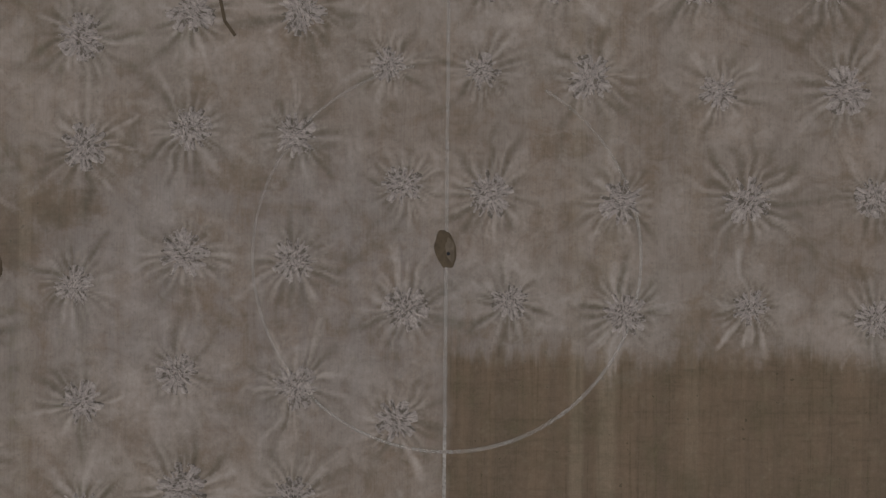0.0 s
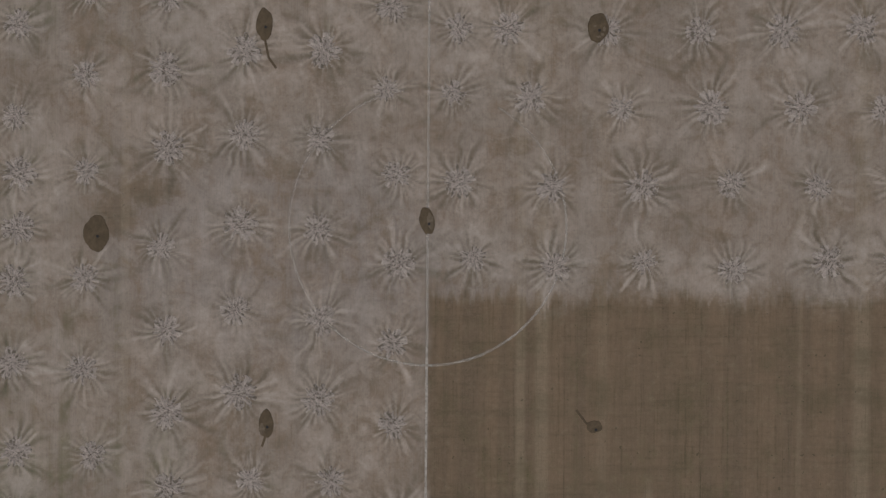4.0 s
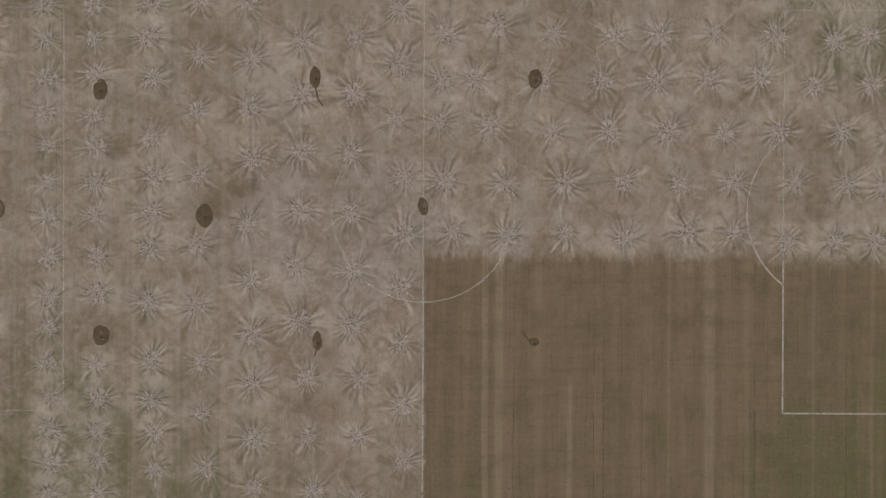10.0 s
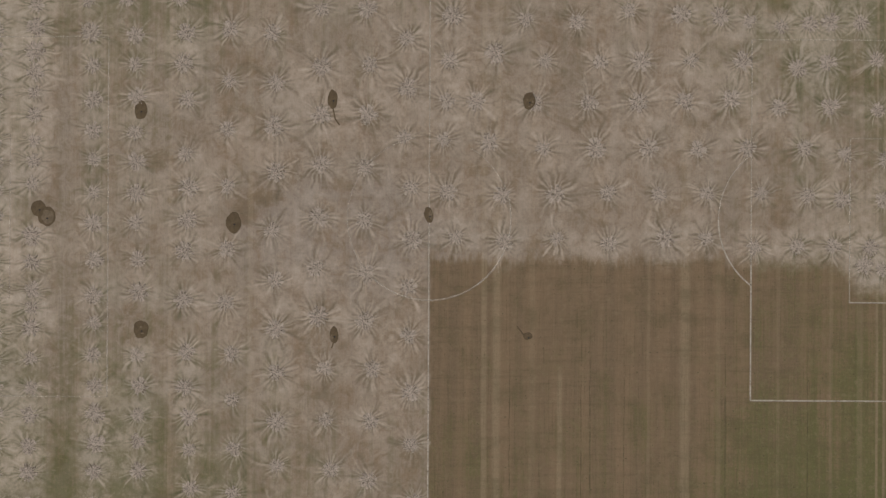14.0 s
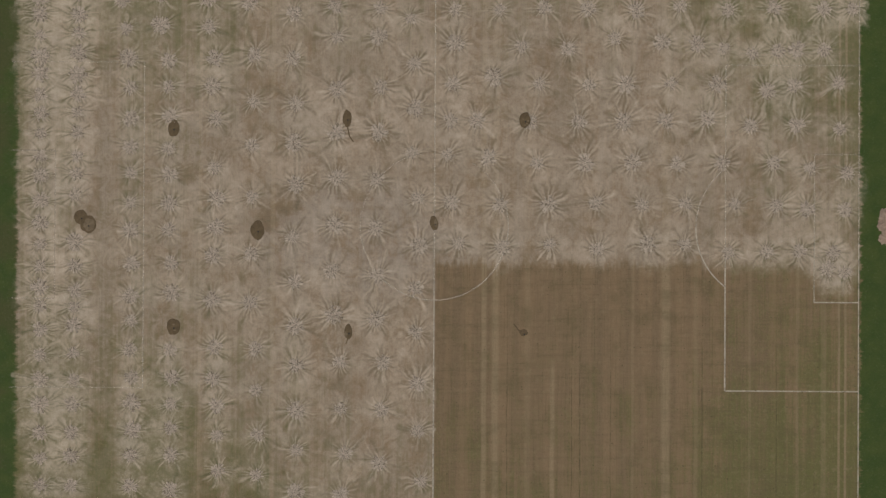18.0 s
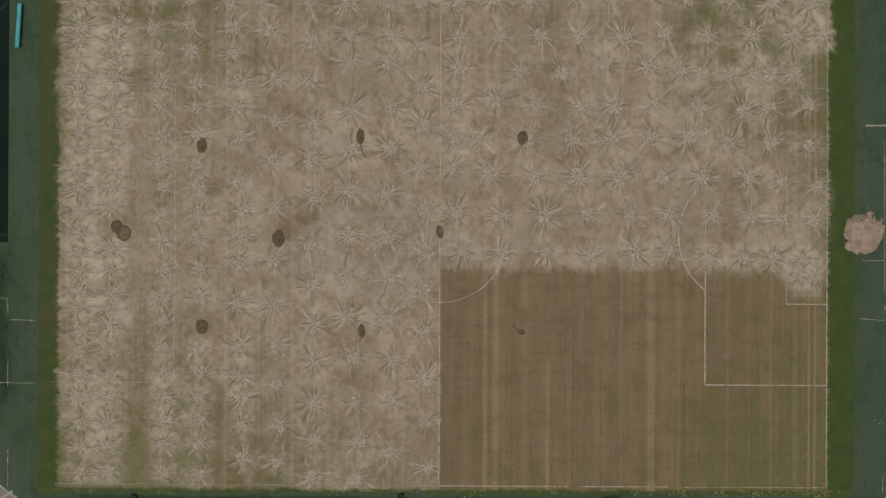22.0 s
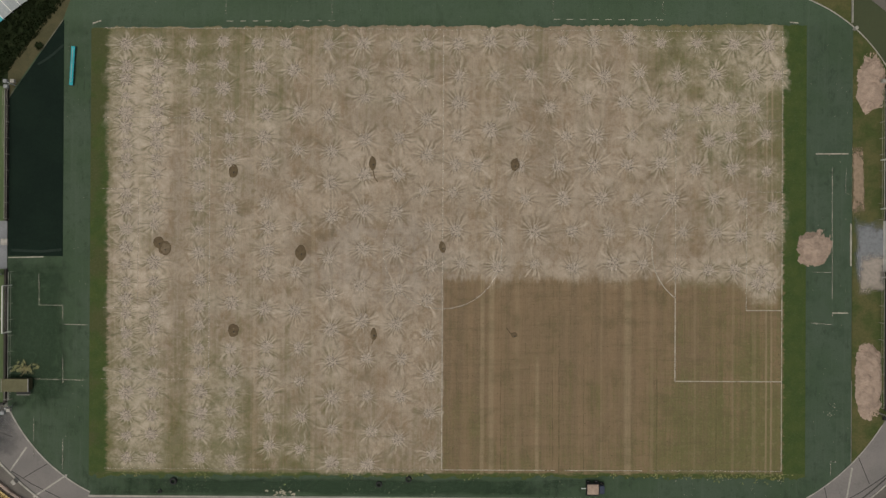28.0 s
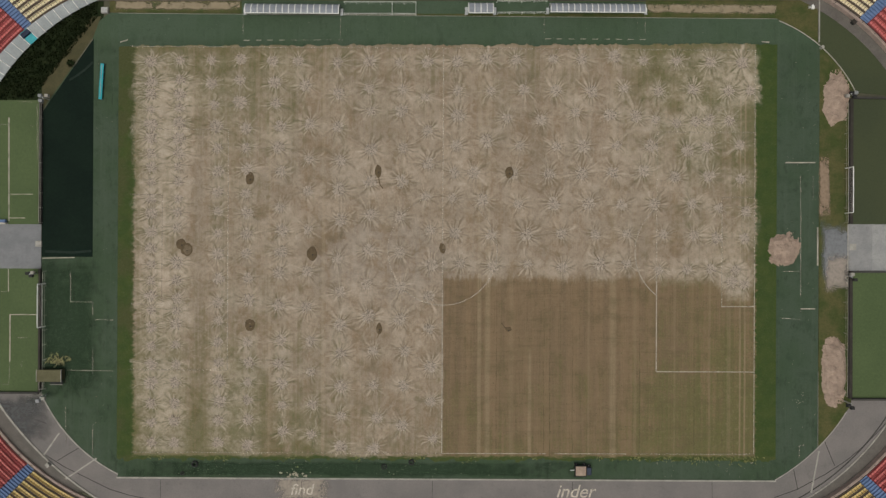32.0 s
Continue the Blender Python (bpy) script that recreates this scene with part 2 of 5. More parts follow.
    near = m.math("ADD", m.math("ADD", m.math("MULTIPLY", u, u), m.math("MULTIPLY", w, w)), m.math("MULTIPLY", m.math("SUBTRACT", swirl, 0.5), 2.0))
    tone = m.mix(m.step(near, 0.2, 1.1, 0.8, 0.0), tone, (0.395, 0.348, 0.322))
    c = m.mix(dust, c, tone)
    # the rays of sand flung out from the mounds, and the bare cracks between them
    thrown = m.t.nodes.new("ShaderNodeAttribute")
    thrown.attribute_name = "sand"
    bare = m.t.nodes.new("ShaderNodeAttribute")
    bare.attribute_name = "bare"
    broken = m.math("ADD", m.math("MULTIPLY", m.math("SUBTRACT", grain, 0.5), 0.35), m.math("MULTIPLY", m.math("SUBTRACT", m.noise(2.6, 5, rough=0.7), 0.5), 0.45))
    rays = m.math("MULTIPLY", m.step(m.math("ADD", thrown.outputs["Fac"], m.math("MULTIPLY", broken, m.step(thrown.outputs["Fac"], 0.0, 0.3))), 0.10, 0.95), 0.79)
    c = m.mix(rays, c, m.mix(m.step(m.noise(0.13, 3), 0.4, 0.62), (0.59, 0.490, 0.402), (0.51, 0.432, 0.360)))
    c = m.mix(m.math("MULTIPLY", bare.outputs["Fac"], m.step(broken, -0.15, 0.15, 1.0, 0.55)), c, m.mix(m.step(lush, 0.45, 0.65), (0.125, 0.100, 0.064), (0.098, 0.098, 0.046)))
    clods = m.noise(3.4, 5, rough=0.72)
    straw = m.noise(1.0, 4, m.vec(m.math("MULTIPLY", x, 6.0), m.math("MULTIPLY", y, 1.6), 2.0), 0.7)
    c = m.mix(m.step(clods, 0.50, 0.70, 0.0, 0.20), c, (0.10, 0.085, 0.052))
    c = m.mix(m.math("MULTIPLY", m.step(clods, 0.48, 0.34, 0.0, 0.17), m.step(rays, 0.05, 0.4, 0.25, 1.0)), c, (0.62, 0.52, 0.425))
    c = m.mix(m.step(straw, 0.52, 0.70, 0.0, 0.16), c, (0.09, 0.078, 0.046))
    c = m.mix(m.step(grain, 0.35, 0.75, 0.0, 0.22), c, (0.06, 0.05, 0.03))
    return m.color(c).bump(grain, 0.35, 0.03).m


TURF = turf_material()


def crust_material():
    """Caked sand split by short curling cracks: side by side in the middle, pointing outwards at the rim."""
    m = Mat("caked_sand")
    x, y, _ = m.xyz(m.obj)
    luck = m.math("MULTIPLY", m.chance(), 60.0)
    r = m.math("SQRT", m.math("ADD", m.math("MULTIPLY", x, x), m.math("MULTIPLY", y, y)))
    inner = m.noise(1.0, 2, m.vec(m.math("MULTIPLY", x, 3.4), m.math("MULTIPLY", y, 8.5), luck), 0.5, 0.9)
    round_ = m.scaled(m.vec(m.math("DIVIDE", x, m.math("ADD", r, 0.05)), m.math("DIVIDE", y, m.math("ADD", r, 0.05))), (4.8, 4.8, 1.0))
    ox, oy, _ = m.xyz(round_)
    outer = m.noise(1.0, 2, m.vec(ox, oy, m.math("ADD", luck, m.math("MULTIPLY", r, 1.6))), 0.5, 0.5)
    k = m.step(r, 0.30, 0.75)
    worm = m.math("ADD", m.math("MULTIPLY", inner, m.math("SUBTRACT", 1.0, k)), m.math("MULTIPLY", outer, k))
    broken = m.noise(4.5, 3, m.vec(x, y, luck), 0.6)
    grain = m.noise(14.0, 4, rough=0.7)
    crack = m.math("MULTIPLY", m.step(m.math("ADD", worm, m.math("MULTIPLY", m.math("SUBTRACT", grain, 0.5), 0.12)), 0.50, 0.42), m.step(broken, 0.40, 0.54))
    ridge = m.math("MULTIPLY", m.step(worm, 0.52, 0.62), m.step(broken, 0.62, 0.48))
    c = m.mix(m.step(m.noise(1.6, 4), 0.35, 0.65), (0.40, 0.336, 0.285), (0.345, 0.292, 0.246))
    # crests coloured pale as if lit, cracks dark for bare soil and shade
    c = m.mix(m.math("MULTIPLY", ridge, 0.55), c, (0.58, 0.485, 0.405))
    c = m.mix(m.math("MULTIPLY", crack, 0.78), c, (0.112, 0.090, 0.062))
    c = m.mix(m.step(grain, 0.4, 0.75, 0.0, 0.25), c, (0.13, 0.11, 0.08))
    return m.color(c).bump(worm, 0.5, 0.10).m


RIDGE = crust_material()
PILE = mottled("loose_sand", (0.45, 0.34, 0.275), (0.355, 0.265, 0.215), 1.1, 5.0, relief=0.9, dist=0.15, dirt=(0.24, 0.185, 0.145))
DAMP = mottled("damp_sand", (0.142, 0.104, 0.064), (0.110, 0.081, 0.050), 1.6, 6.0, rough=0.9, spec=0.15)


def plastic_material():
    m = Mat("synthetic_turf")
    x, y, _ = m.xyz(m.obj)
    seams = m.noise(1.0, 3, m.vec(m.math("MULTIPLY", x, 1.6), m.math("MULTIPLY", y, 0.05)), 0.7)
    c = m.mix(m.step(m.noise(0.09, 5, rough=0.65), 0.38, 0.62), (0.048, 0.078, 0.043), (0.062, 0.089, 0.060))
    c = m.mix(m.step(m.noise(0.35, 6, rough=0.7), 0.48, 0.68, 0.0, 0.7), c, (0.029, 0.052, 0.028))
    c = m.mix(m.step(m.noise(0.8, 5, m.vec(m.math("MULTIPLY", x, 1.0), m.math("MULTIPLY", y, 0.45), 7.0), rough=0.7), 0.56, 0.66, 0.0, 0.55), c, (0.024, 0.040, 0.022))
    c = m.mix(m.step(x, 54, 58, 0.0, 0.10), c, (0.056, 0.082, 0.068))
    c = m.mix(m.step(seams, 0.5, 0.7, 0.0, 0.35), c, (0.085, 0.108, 0.080))
    c = m.mix(m.step(m.noise(1.4, 6, rough=0.75), 0.58, 0.72, 0.0, 0.5), c, (0.090, 0.098, 0.068))
    c = m.mix(m.step(y, 34.3, 36.0, 0.0, 0.40), c, (0.080, 0.120, 0.078))
    grain = m.noise(6.0, 4, rough=0.75)
    scuff = m.noise(2.4, 5, rough=0.75)
    c = m.mix(m.step(scuff, 0.54, 0.70, 0.0, 0.5), c, (0.022, 0.040, 0.021))
    c = m.mix(m.step(scuff, 0.42, 0.30, 0.0, 0.4), c, (0.085, 0.115, 0.078))
    c = m.mix(m.step(grain, 0.35, 0.75, 0.0, 0.35), c, (0.020, 0.036, 0.020))
    return m.color(c).bump(grain, 0.3, 0.02).m


PLASTIC_TURF = plastic_material()
FIELD = mottled("field_synthetic_turf", (0.078, 0.112, 0.048), (0.092, 0.128, 0.056), 0.1, 6.0)
FIELD_DULL = mottled("dull_synthetic_turf", (0.060, 0.072, 0.036), (0.052, 0.064, 0.034), 0.1, 6.0)
TARP = mottled("dark_sheet", (0.0075, 0.0155, 0.0115), (0.010, 0.020, 0.014), 0.15, 3.0, rough=0.9, spec=0.1)
ASPHALT = mottled("old_asphalt", (0.222, 0.202, 0.196), (0.184, 0.170, 0.167), 0.2, 8.0, dirt=(0.130, 0.121, 0.119))
CONCRETE = mottled("grey_concrete", (0.31, 0.305, 0.31), (0.255, 0.255, 0.262), 0.5, 6.0, dirt=(0.17, 0.17, 0.18))
VERGE = mottled("rough_grass", (0.052, 0.072, 0.019), (0.102, 0.096, 0.037), 0.3, 3.0, relief=0.8, dist=0.1, dirt=(0.13, 0.105, 0.05))
SCRUB = mottled("dark_scrub", (0.016, 0.025, 0.010), (0.022, 0.031, 0.012), 0.35, 2.2, relief=0.6, dist=0.1, dirt=(0.032, 0.026, 0.014), spec=0.1)
DIRT = mottled("bare_dirt", (0.090, 0.080, 0.040), (0.068, 0.064, 0.031), 0.5, 4.0, relief=0.6, dist=0.05)
GROUND = mottled("far_ground", (0.075, 0.080, 0.045), (0.11, 0.10, 0.075), 0.03, 2.0)
WHITE = mottled("white_paint", (0.62, 0.59, 0.54), (0.52, 0.49, 0.44), 0.8, 9.0)
KERB = mottled("pale_kerb", (0.42, 0.395, 0.36), (0.31, 0.295, 0.27), 0.8, 5.0, dirt=(0.18, 0.17, 0.15))
METAL = mottled("galvanised_metal", (0.55, 0.56, 0.57), (0.45, 0.46, 0.48), 0.7, 9.0, rough=0.5, metal=0.3)
ROOF = mottled("pale_roof_panel", (0.30, 0.32, 0.36), (0.24, 0.26, 0.30), 0.6, 7.0, rough=0.5)
PARAPET = mottled("pinkish_parapet", (0.43, 0.33, 0.29), (0.34, 0.27, 0.235), 0.6, 5.0, dirt=(0.13, 0.11, 0.10))
SHEET = mottled("roof_sheet", (0.30, 0.305, 0.32), (0.24, 0.245, 0.26), 0.6, 7.0, rough=0.5)
BLACK = mottled("black_rubber", (0.016, 0.017, 0.018), (0.028, 0.028, 0.028), 2.0, 12.0, rough=0.7)
RED = mottled("red_plastic", (0.66, 0.19, 0.185), (0.57, 0.175, 0.17), 0.7, 9.0, rough=0.55)
RED_STEP = mottled("red_painted_concrete", (0.27, 0.050, 0.052), (0.22, 0.055, 0.054), 0.6, 7.0)
YELLOW = mottled("yellow_plastic", (0.80, 0.60, 0.26), (0.72, 0.55, 0.28), 0.7, 9.0, rough=0.55)
CREAM = mottled("faded_yellow_plastic", (0.84, 0.74, 0.52), (0.76, 0.66, 0.46), 0.7, 9.0, rough=0.55)
YELLOW_STEP = mottled("stained_concrete", (0.125, 0.092, 0.072), (0.095, 0.074, 0.062), 0.6, 7.0)
BLUE = mottled("blue_paint", (0.15, 0.225, 0.40), (0.12, 0.185, 0.34), 0.6, 7.0)
GLOSS_WHITE = mottled("white_enamel", (0.84, 0.83, 0.81), (0.76, 0.75, 0.73), 1.0, 12.0, rough=0.4)
WEST_CONCRETE = mottled("blue_grey_concrete", (0.235, 0.238, 0.252), (0.195, 0.20, 0.215), 0.5, 6.0, dirt=(0.16, 0.165, 0.175))
TURQUOISE = mottled("turquoise_plastic", (0.03, 0.40, 0.46), (0.02, 0.32, 0.38), 1.2, 8.0, rough=0.45)


def faded_paint(name, keep):
    m = Mat(name)
    wear = m.noise(0.8, 6, rough=0.75)
    m.color(m.mix(m.noise(6.0, 3), (0.70, 0.63, 0.54), (0.56, 0.505, 0.43)))
    return m.cover(m.math("MULTIPLY", m.step(wear, 0.36, 0.66, keep, keep * 0.55), m.step(m.noise(5.0, 3), 0.3, 0.55, 0.7, 1.0))).m


LINE_FRESH, LINE_FADED, LINE_GHOST = faded_paint("fresh_line", 0.70), faded_paint("sanded_line", 0.42), faded_paint("buried_line", 0.27)


# ---- mesh helpers ----
def finish(name, bm, material, smooth=False):
    me = bpy.data.meshes.new(name)
    bm.normal_update()
    bm.to_mesh(me)
    bm.free()
    me.materials.append(material)
    if smooth:
        me.shade_smooth()
    return new(name, me)


def part(name, bm, material, parent=None, label="", smooth=False):
    ob = finish(name, bm, material, smooth)
    ob.parent = parent
    if label:
        ob["label"] = label
    return ob


def add_box(bm, x0, y0, z0, x1, y1, z1, m=None):
    vs = [bm.verts.new(Vector(p)) for p in ((x0, y0, z0), (x1, y0, z0), (x1, y1, z0), (x0, y1, z0), (x0, y0, z1), (x1, y0, z1), (x1, y1, z1), (x0, y1, z1))]
    for f in ((3, 2, 1, 0), (4, 5, 6, 7), (0, 1, 5, 4), (1, 2, 6, 5), (2, 3, 7, 6), (3, 0, 4, 7)):
        bm.faces.new([vs[i] for i in f])
    if m is not None:
        bmesh.ops.transform(bm, matrix=m, verts=vs)
    return vs


def box(x0, y0, z0, x1, y1, z1, bevel=0.0):
    bm = bmesh.new()
    add_box(bm, x0, y0, z0, x1, y1, z1)
    if bevel:
        bmesh.ops.bevel(bm, geom=bm.edges[:], offset=bevel, segments=2, affect="EDGES", profile=0.5)
    return bm


def prism(points, z0, z1):
    bm = bmesh.new()
    low = [bm.verts.new((x, y, z0)) for x, y in points]
    top = [bm.verts.new((x, y, z1)) for x, y in points]
    bm.faces.new(top)
    bm.faces.new(low[::-1])
    for i in range(len(points)):
        j = (i + 1) % len(points)
        bm.faces.new((low[i], low[j], top[j], top[i]))
    bmesh.ops.recalc_face_normals(bm, faces=bm.faces[:])
    return bm


def tube(a, b, r, sides=8, bm=None):
    bm = bm or bmesh.new()
    a, b = Vector(a), Vector(b)
    turn = (b - a).to_track_quat("Z", "Y").to_matrix()
    rings = [[bm.verts.new(p + turn @ Vector((r * math.cos(2 * math.pi * k / sides), r * math.sin(2 * math.pi * k / sides), 0))) for k in range(sides)] for p in (a, b)]
    for k in range(sides):
        j = (k + 1) % sides
        bm.faces.new((rings[0][k], rings[0][j], rings[1][j], rings[1][k]))
    bm.faces.new(rings[0][::-1])
    bm.faces.new(rings[1])
    return bm


def arc(cx, cy, r, a0, a1, n=24):
    return [(cx + r * math.cos(radians(a0 + (a1 - a0) * i / n)), cy + r * math.sin(radians(a0 + (a1 - a0) * i / n))) for i in range(n + 1)]


def ribbon(line, width, z0, z1):
    """A strip of that width along a line of points."""
    left, right = [], []
    for i, p in enumerate(line):
        a, b = Vector(line[max(i - 1, 0)]), Vector(line[min(i + 1, len(line) - 1)])
        d = (b - a).normalized()
        n = Vector((-d.y, d.x)) * width / 2
        left.append(tuple(Vector(p) + n))
        right.append(tuple(Vector(p) - n))
    return prism(left + right[::-1], z0, z1)


def structure(ob, label, category):
    return tagged(ob, label, category, kind="structure")


def thing(name, place, label, category, group=""):
    e = new(name)
    e.location = place
    e.empty_display_size = 0.3
    return tagged(e, label, category, group)


# ---- the ground and its large surfaces ----
structure(finish("ground", prism([(-1500, -1500), (1500, -1500), (1500, 1500), (-1500, 1500)], -1.0, -0.06), GROUND), "dull grass and bare ground reaching far beyond the stadium", "ground")
structure(finish("asphalt_track", prism([(-82, -62), (82, -62), (82, -20), (-82, -20)], -0.5, -0.02), ASPHALT), "worn grey asphalt running track with dark joints", "track")
SW_BEND = arc(-41.75, -12.88, 27.72, 204.6, 243.3)
SE_BEND = arc(39.47, -8.93, 33.8, -60.4, -45.2)
NE_BEND = arc(47.56, 16.24, 24.45, 50, 68.5)
structure(finish("synthetic_surround", prism([(-67.2, 24.8)] + SW_BEND + [(-54.3, -38.15), (56.2, -38.45)] + SE_BEND + [(63.4, 34.9)] + NE_BEND + [(56.2, 39.3), (-56, 39.6), (-58.6, 37.5)], -0.3, 0.0), PLASTIC_TURF), "blue-green synthetic turf round the pitch, scuffed", "synthetic turf")
structure(finish("dark_sheet", prism([(-67.1, -1.3), (-58.6, -1.3), (-58.6, 35.3), (-67.1, 22.9)], 0.0, 0.03), TARP), "almost black green ground sheet laid flat", "ground sheet")
structure(finish("east_verge", prism([(63.4, 34.9), (63.4, -32.9)] + arc(39.47, -8.93, 33.8, -44.8, -29.5, 12) + [(69.0, 27.0)] + arc(47.56, 16.24, 24.45, 27, 49, 8), -0.3, 0.012), VERGE), "rough olive grass with bare earth beside the pitch", "grass verge")
structure(finish("north_verge", prism([(-56, 39.7), (56.2, 39.4), (63.3, 35.1), (63.3, 47), (-56, 47)], -0.3, -0.008), VERGE), "rough grass and trodden earth beyond the touchline", "grass verge")
structure(finish("north_east_turf", prism([(63.4, 47), (63.4, 35.1)] + arc(47.56, 16.24, 24.45, 50, 26, 12) + [(82, 25.9), (82, 40), (68, 47)], -0.3, -0.004), FIELD_DULL), "dull olive synthetic turf in the stadium corner", "synthetic turf")
structure(finish("north_west_scrub", prism([(-67.0, 24.8), (-57.0, 38.5), (-57.0, 47), (-82, 47), (-82, 24.8)], -0.3, -0.01), SCRUB), "dark weedy scrub between the stand and the pitch", "scrub")
structure(finish("dirt_strip", prism([(-67.2, 23.2), (-58.7, 35.5), (-57.4, 39.0), (-58.8, 39.0), (-67.2, 27.6)], -0.2, 0.006), DIRT), "trodden strip of bare olive earth", "dirt strip")
for name, x0, x1, y0, y1, mat_, text in (
    ("west_field_north", -82, -67.4, 4.1, 24.9, FIELD, "green"), ("west_field_south", -82, -67.4, -23.9, -3.3, FIELD, "green"),
    ("east_field_north", 68.9, 82, 4.8, 25.9, FIELD_DULL, "dull olive"), ("east_field_south", 68.9, 82, -24.5, -3.1, FIELD, "green")):
    structure(finish(name, prism([(x0, y0), (x1, y0), (x1, y1), (x0, y1)], -0.3, 0.02), mat_), text + " synthetic turf of a small side pitch", "side pitch")
structure(finish("west_path", prism([(-82, -3.3), (-67.2, -3.3), (-67.2, 4.1), (-82, 4.1)], -0.3, 0.008), WEST_CONCRETE), "grey concrete path between the side pitches", "path")
structure(finish("east_path", prism([(68.3, -3.1), (82, -3.1), (82, 4.8), (68.3, 4.8)], -0.3, 0.020), CONCRETE), "grey dusty concrete path between the side pitches", "path")
structure(finish("south_kerb", prism([(-54.4, -38.35), (56.3, -38.65), (56.3, -38.4), (-54.4, -38.1)], -0.2, 0.06), KERB), "low pale concrete kerb along the track", "kerb")


# ---- white pitch lines ----
markings = structure(new("pitch_markings"), "white lines of a football pitch, faded under sand", "pitch lines")


def mark(x0, y0, x1, y1, material, width=0.15):
    part("line", ribbon([(x0, y0), (x1, y1)], width, 0.018, 0.046), material, markings)


def mark_arc(cx, cy, r, a0, a1, material, width=0.15):
    part("curved_line", ribbon(arc(cx, cy, r, a0, a1, 40), width, 0.018, 0.046), material, markings)


mark(0, -34, 0, -8, LINE_FRESH, 0.16)
mark(0, -8, 0, 34, LINE_FADED, 0.18)
mark_arc(0, 0, 9.15, 228, 270, LINE_FADED)
mark_arc(0, 0, 9.15, 270, 329, LINE_FADED, 0.18)
mark_arc(0, 0, 9.15, -31, 12, LINE_FADED)
mark_arc(0, 0, 9.15, 12, 25, LINE_GHOST)
mark_arc(0, 0, 9.15, 150, 228, LINE_GHOST)
mark_arc(0, 0, 9.15, 25, 60, LINE_GHOST)
mark_arc(0, 0, 9.15, 100, 150, LINE_GHOST)
mark(52.5, -34, 52.5, -2, LINE_FRESH, 0.12)
mark(52.5, -2, 52.5, 34, LINE_FADED)
mark(-52.5, 34, 52.5, 34, LINE_GHOST)
mark(-36, -33.95, -52, -33.95, LINE_GHOST)
mark(0, -34, -36, -34, LINE_GHOST)
mark(0, -34, 17.5, -34, LINE_FRESH, 0.12)
mark(19, -34, 31, -34, LINE_FRESH, 0.12)
mark(32.5, -34, 52.5, -34, LINE_FADED, 0.12)
mark(36, -20.16, 52.5, -20.16, LINE_FRESH, 0.16)
mark(36, -20.16, 36, -5, LINE_FRESH, 0.16)
mark(36, -5, 36, 20.16, LINE_FADED)
mark(36, 20.16, 52.5, 20.16, LINE_GHOST)
mark(47, -9.16, 52.5, -9.16, LINE_FRESH)
mark(47, -9.16, 47, 9.16, LINE_FADED)
mark(47, 9.16, 52.5, 9.16, LINE_GHOST)
mark_arc(41.5, 0, 9.15, 127, 180, LINE_FADED)
mark_arc(41.5, 0, 9.15, 180, 233, LINE_FRESH)
mark(-36, -20.16, -36, 20.16, LINE_FADED)
mark(-36, 20.16, -52.5, 20.16, LINE_GHOST)
mark(-36, -20.16, -52.5, -20.16, LINE_GHOST)
mark(-47, -9.16, -47, 9.16, LINE_GHOST)
mark(-47, 9.16, -52.5, 9.16, LINE_GHOST)
mark(-47, -9.16, -52.5, -9.16, LINE_GHOST)


# ---- mounds of sand, and the pitch over which their sand is flung ----
def core_mesh(seed):
    """A thin crust of caked sand, uneven and sinking into the turf round its rim."""
    bm = bmesh.new()
    bmesh.ops.create_grid(bm, x_segments=40, y_segments=40, size=1.3)
    for v in bm.verts:
        x, y = v.co.x, v.co.y
        r, th = math.hypot(x, y), math.atan2(y, x)
        lump = noise.noise(Vector((7.5 * x, 7.5 * y, seed * 2.3)))
        spoke = noise.noise(Vector((4.6 * math.cos(th), 4.6 * math.sin(th), seed * 3.1 + 0.8 * r)))
        crumb = noise.noise(Vector((14.0 * x, 14.0 * y, seed * 5.9)))
        k = min(1.0, r / 0.9)
        h = 0.045 + 0.055 * ((0.3 + 0.9 * k) * spoke + (1.1 - 0.5 * k) * lump + 0.5 * crumb)
        v.co.z = min(h, 0.11) - 0.15 * max(0.0, r - 0.62 - 0.35 * spoke) ** 1.5 - (0.2 if r > 1.25 else 0.0)
    bmesh.ops.delete(bm, geom=[v for v in bm.verts if v.co.xy.length > 1.32], context="VERTS")
    bmesh.ops.recalc_face_normals(bm, faces=bm.faces[:])
    return bm


MOUND_KINDS, MOUNDS = [], []
for seed in range(8):
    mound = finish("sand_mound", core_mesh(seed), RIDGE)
    tagged(mound, "low mound of caked pale sand, cracked and flung out in rays", "sand mound", "sand mounds on the pitch")
    MOUND_KINDS.append(mound)
dice = random.Random(5)


def heap_row(*places, wide=1.0, tall=1.0):
    for x, y in places:
        n = len(MOUNDS)
        s = dice.uniform(0.8, 1.15)
        m = pose(x, y, 0.02, 0, 0, dice.uniform(0, 360))
        mound = MOUND_KINDS[n] if n < 8 else copy_thing(MOUND_KINDS[n % 8], m)
        mound.matrix_basis = m @ Matrix.Diagonal((s * 0.88, s * 0.88, s, 1.0))
        # the sand lies thickest in the two northern corners and at the end of the last row
        full = 1.45 if y > 24 and (x > 34 or x < -42) or x > 48 and y < -4 else 1.2 if x < -42 or x > 0 and y < -1.5 else 1.12 if x < -24 and y < -8 else 1.0
        MOUNDS.append((x, y, s, wide, tall, full))


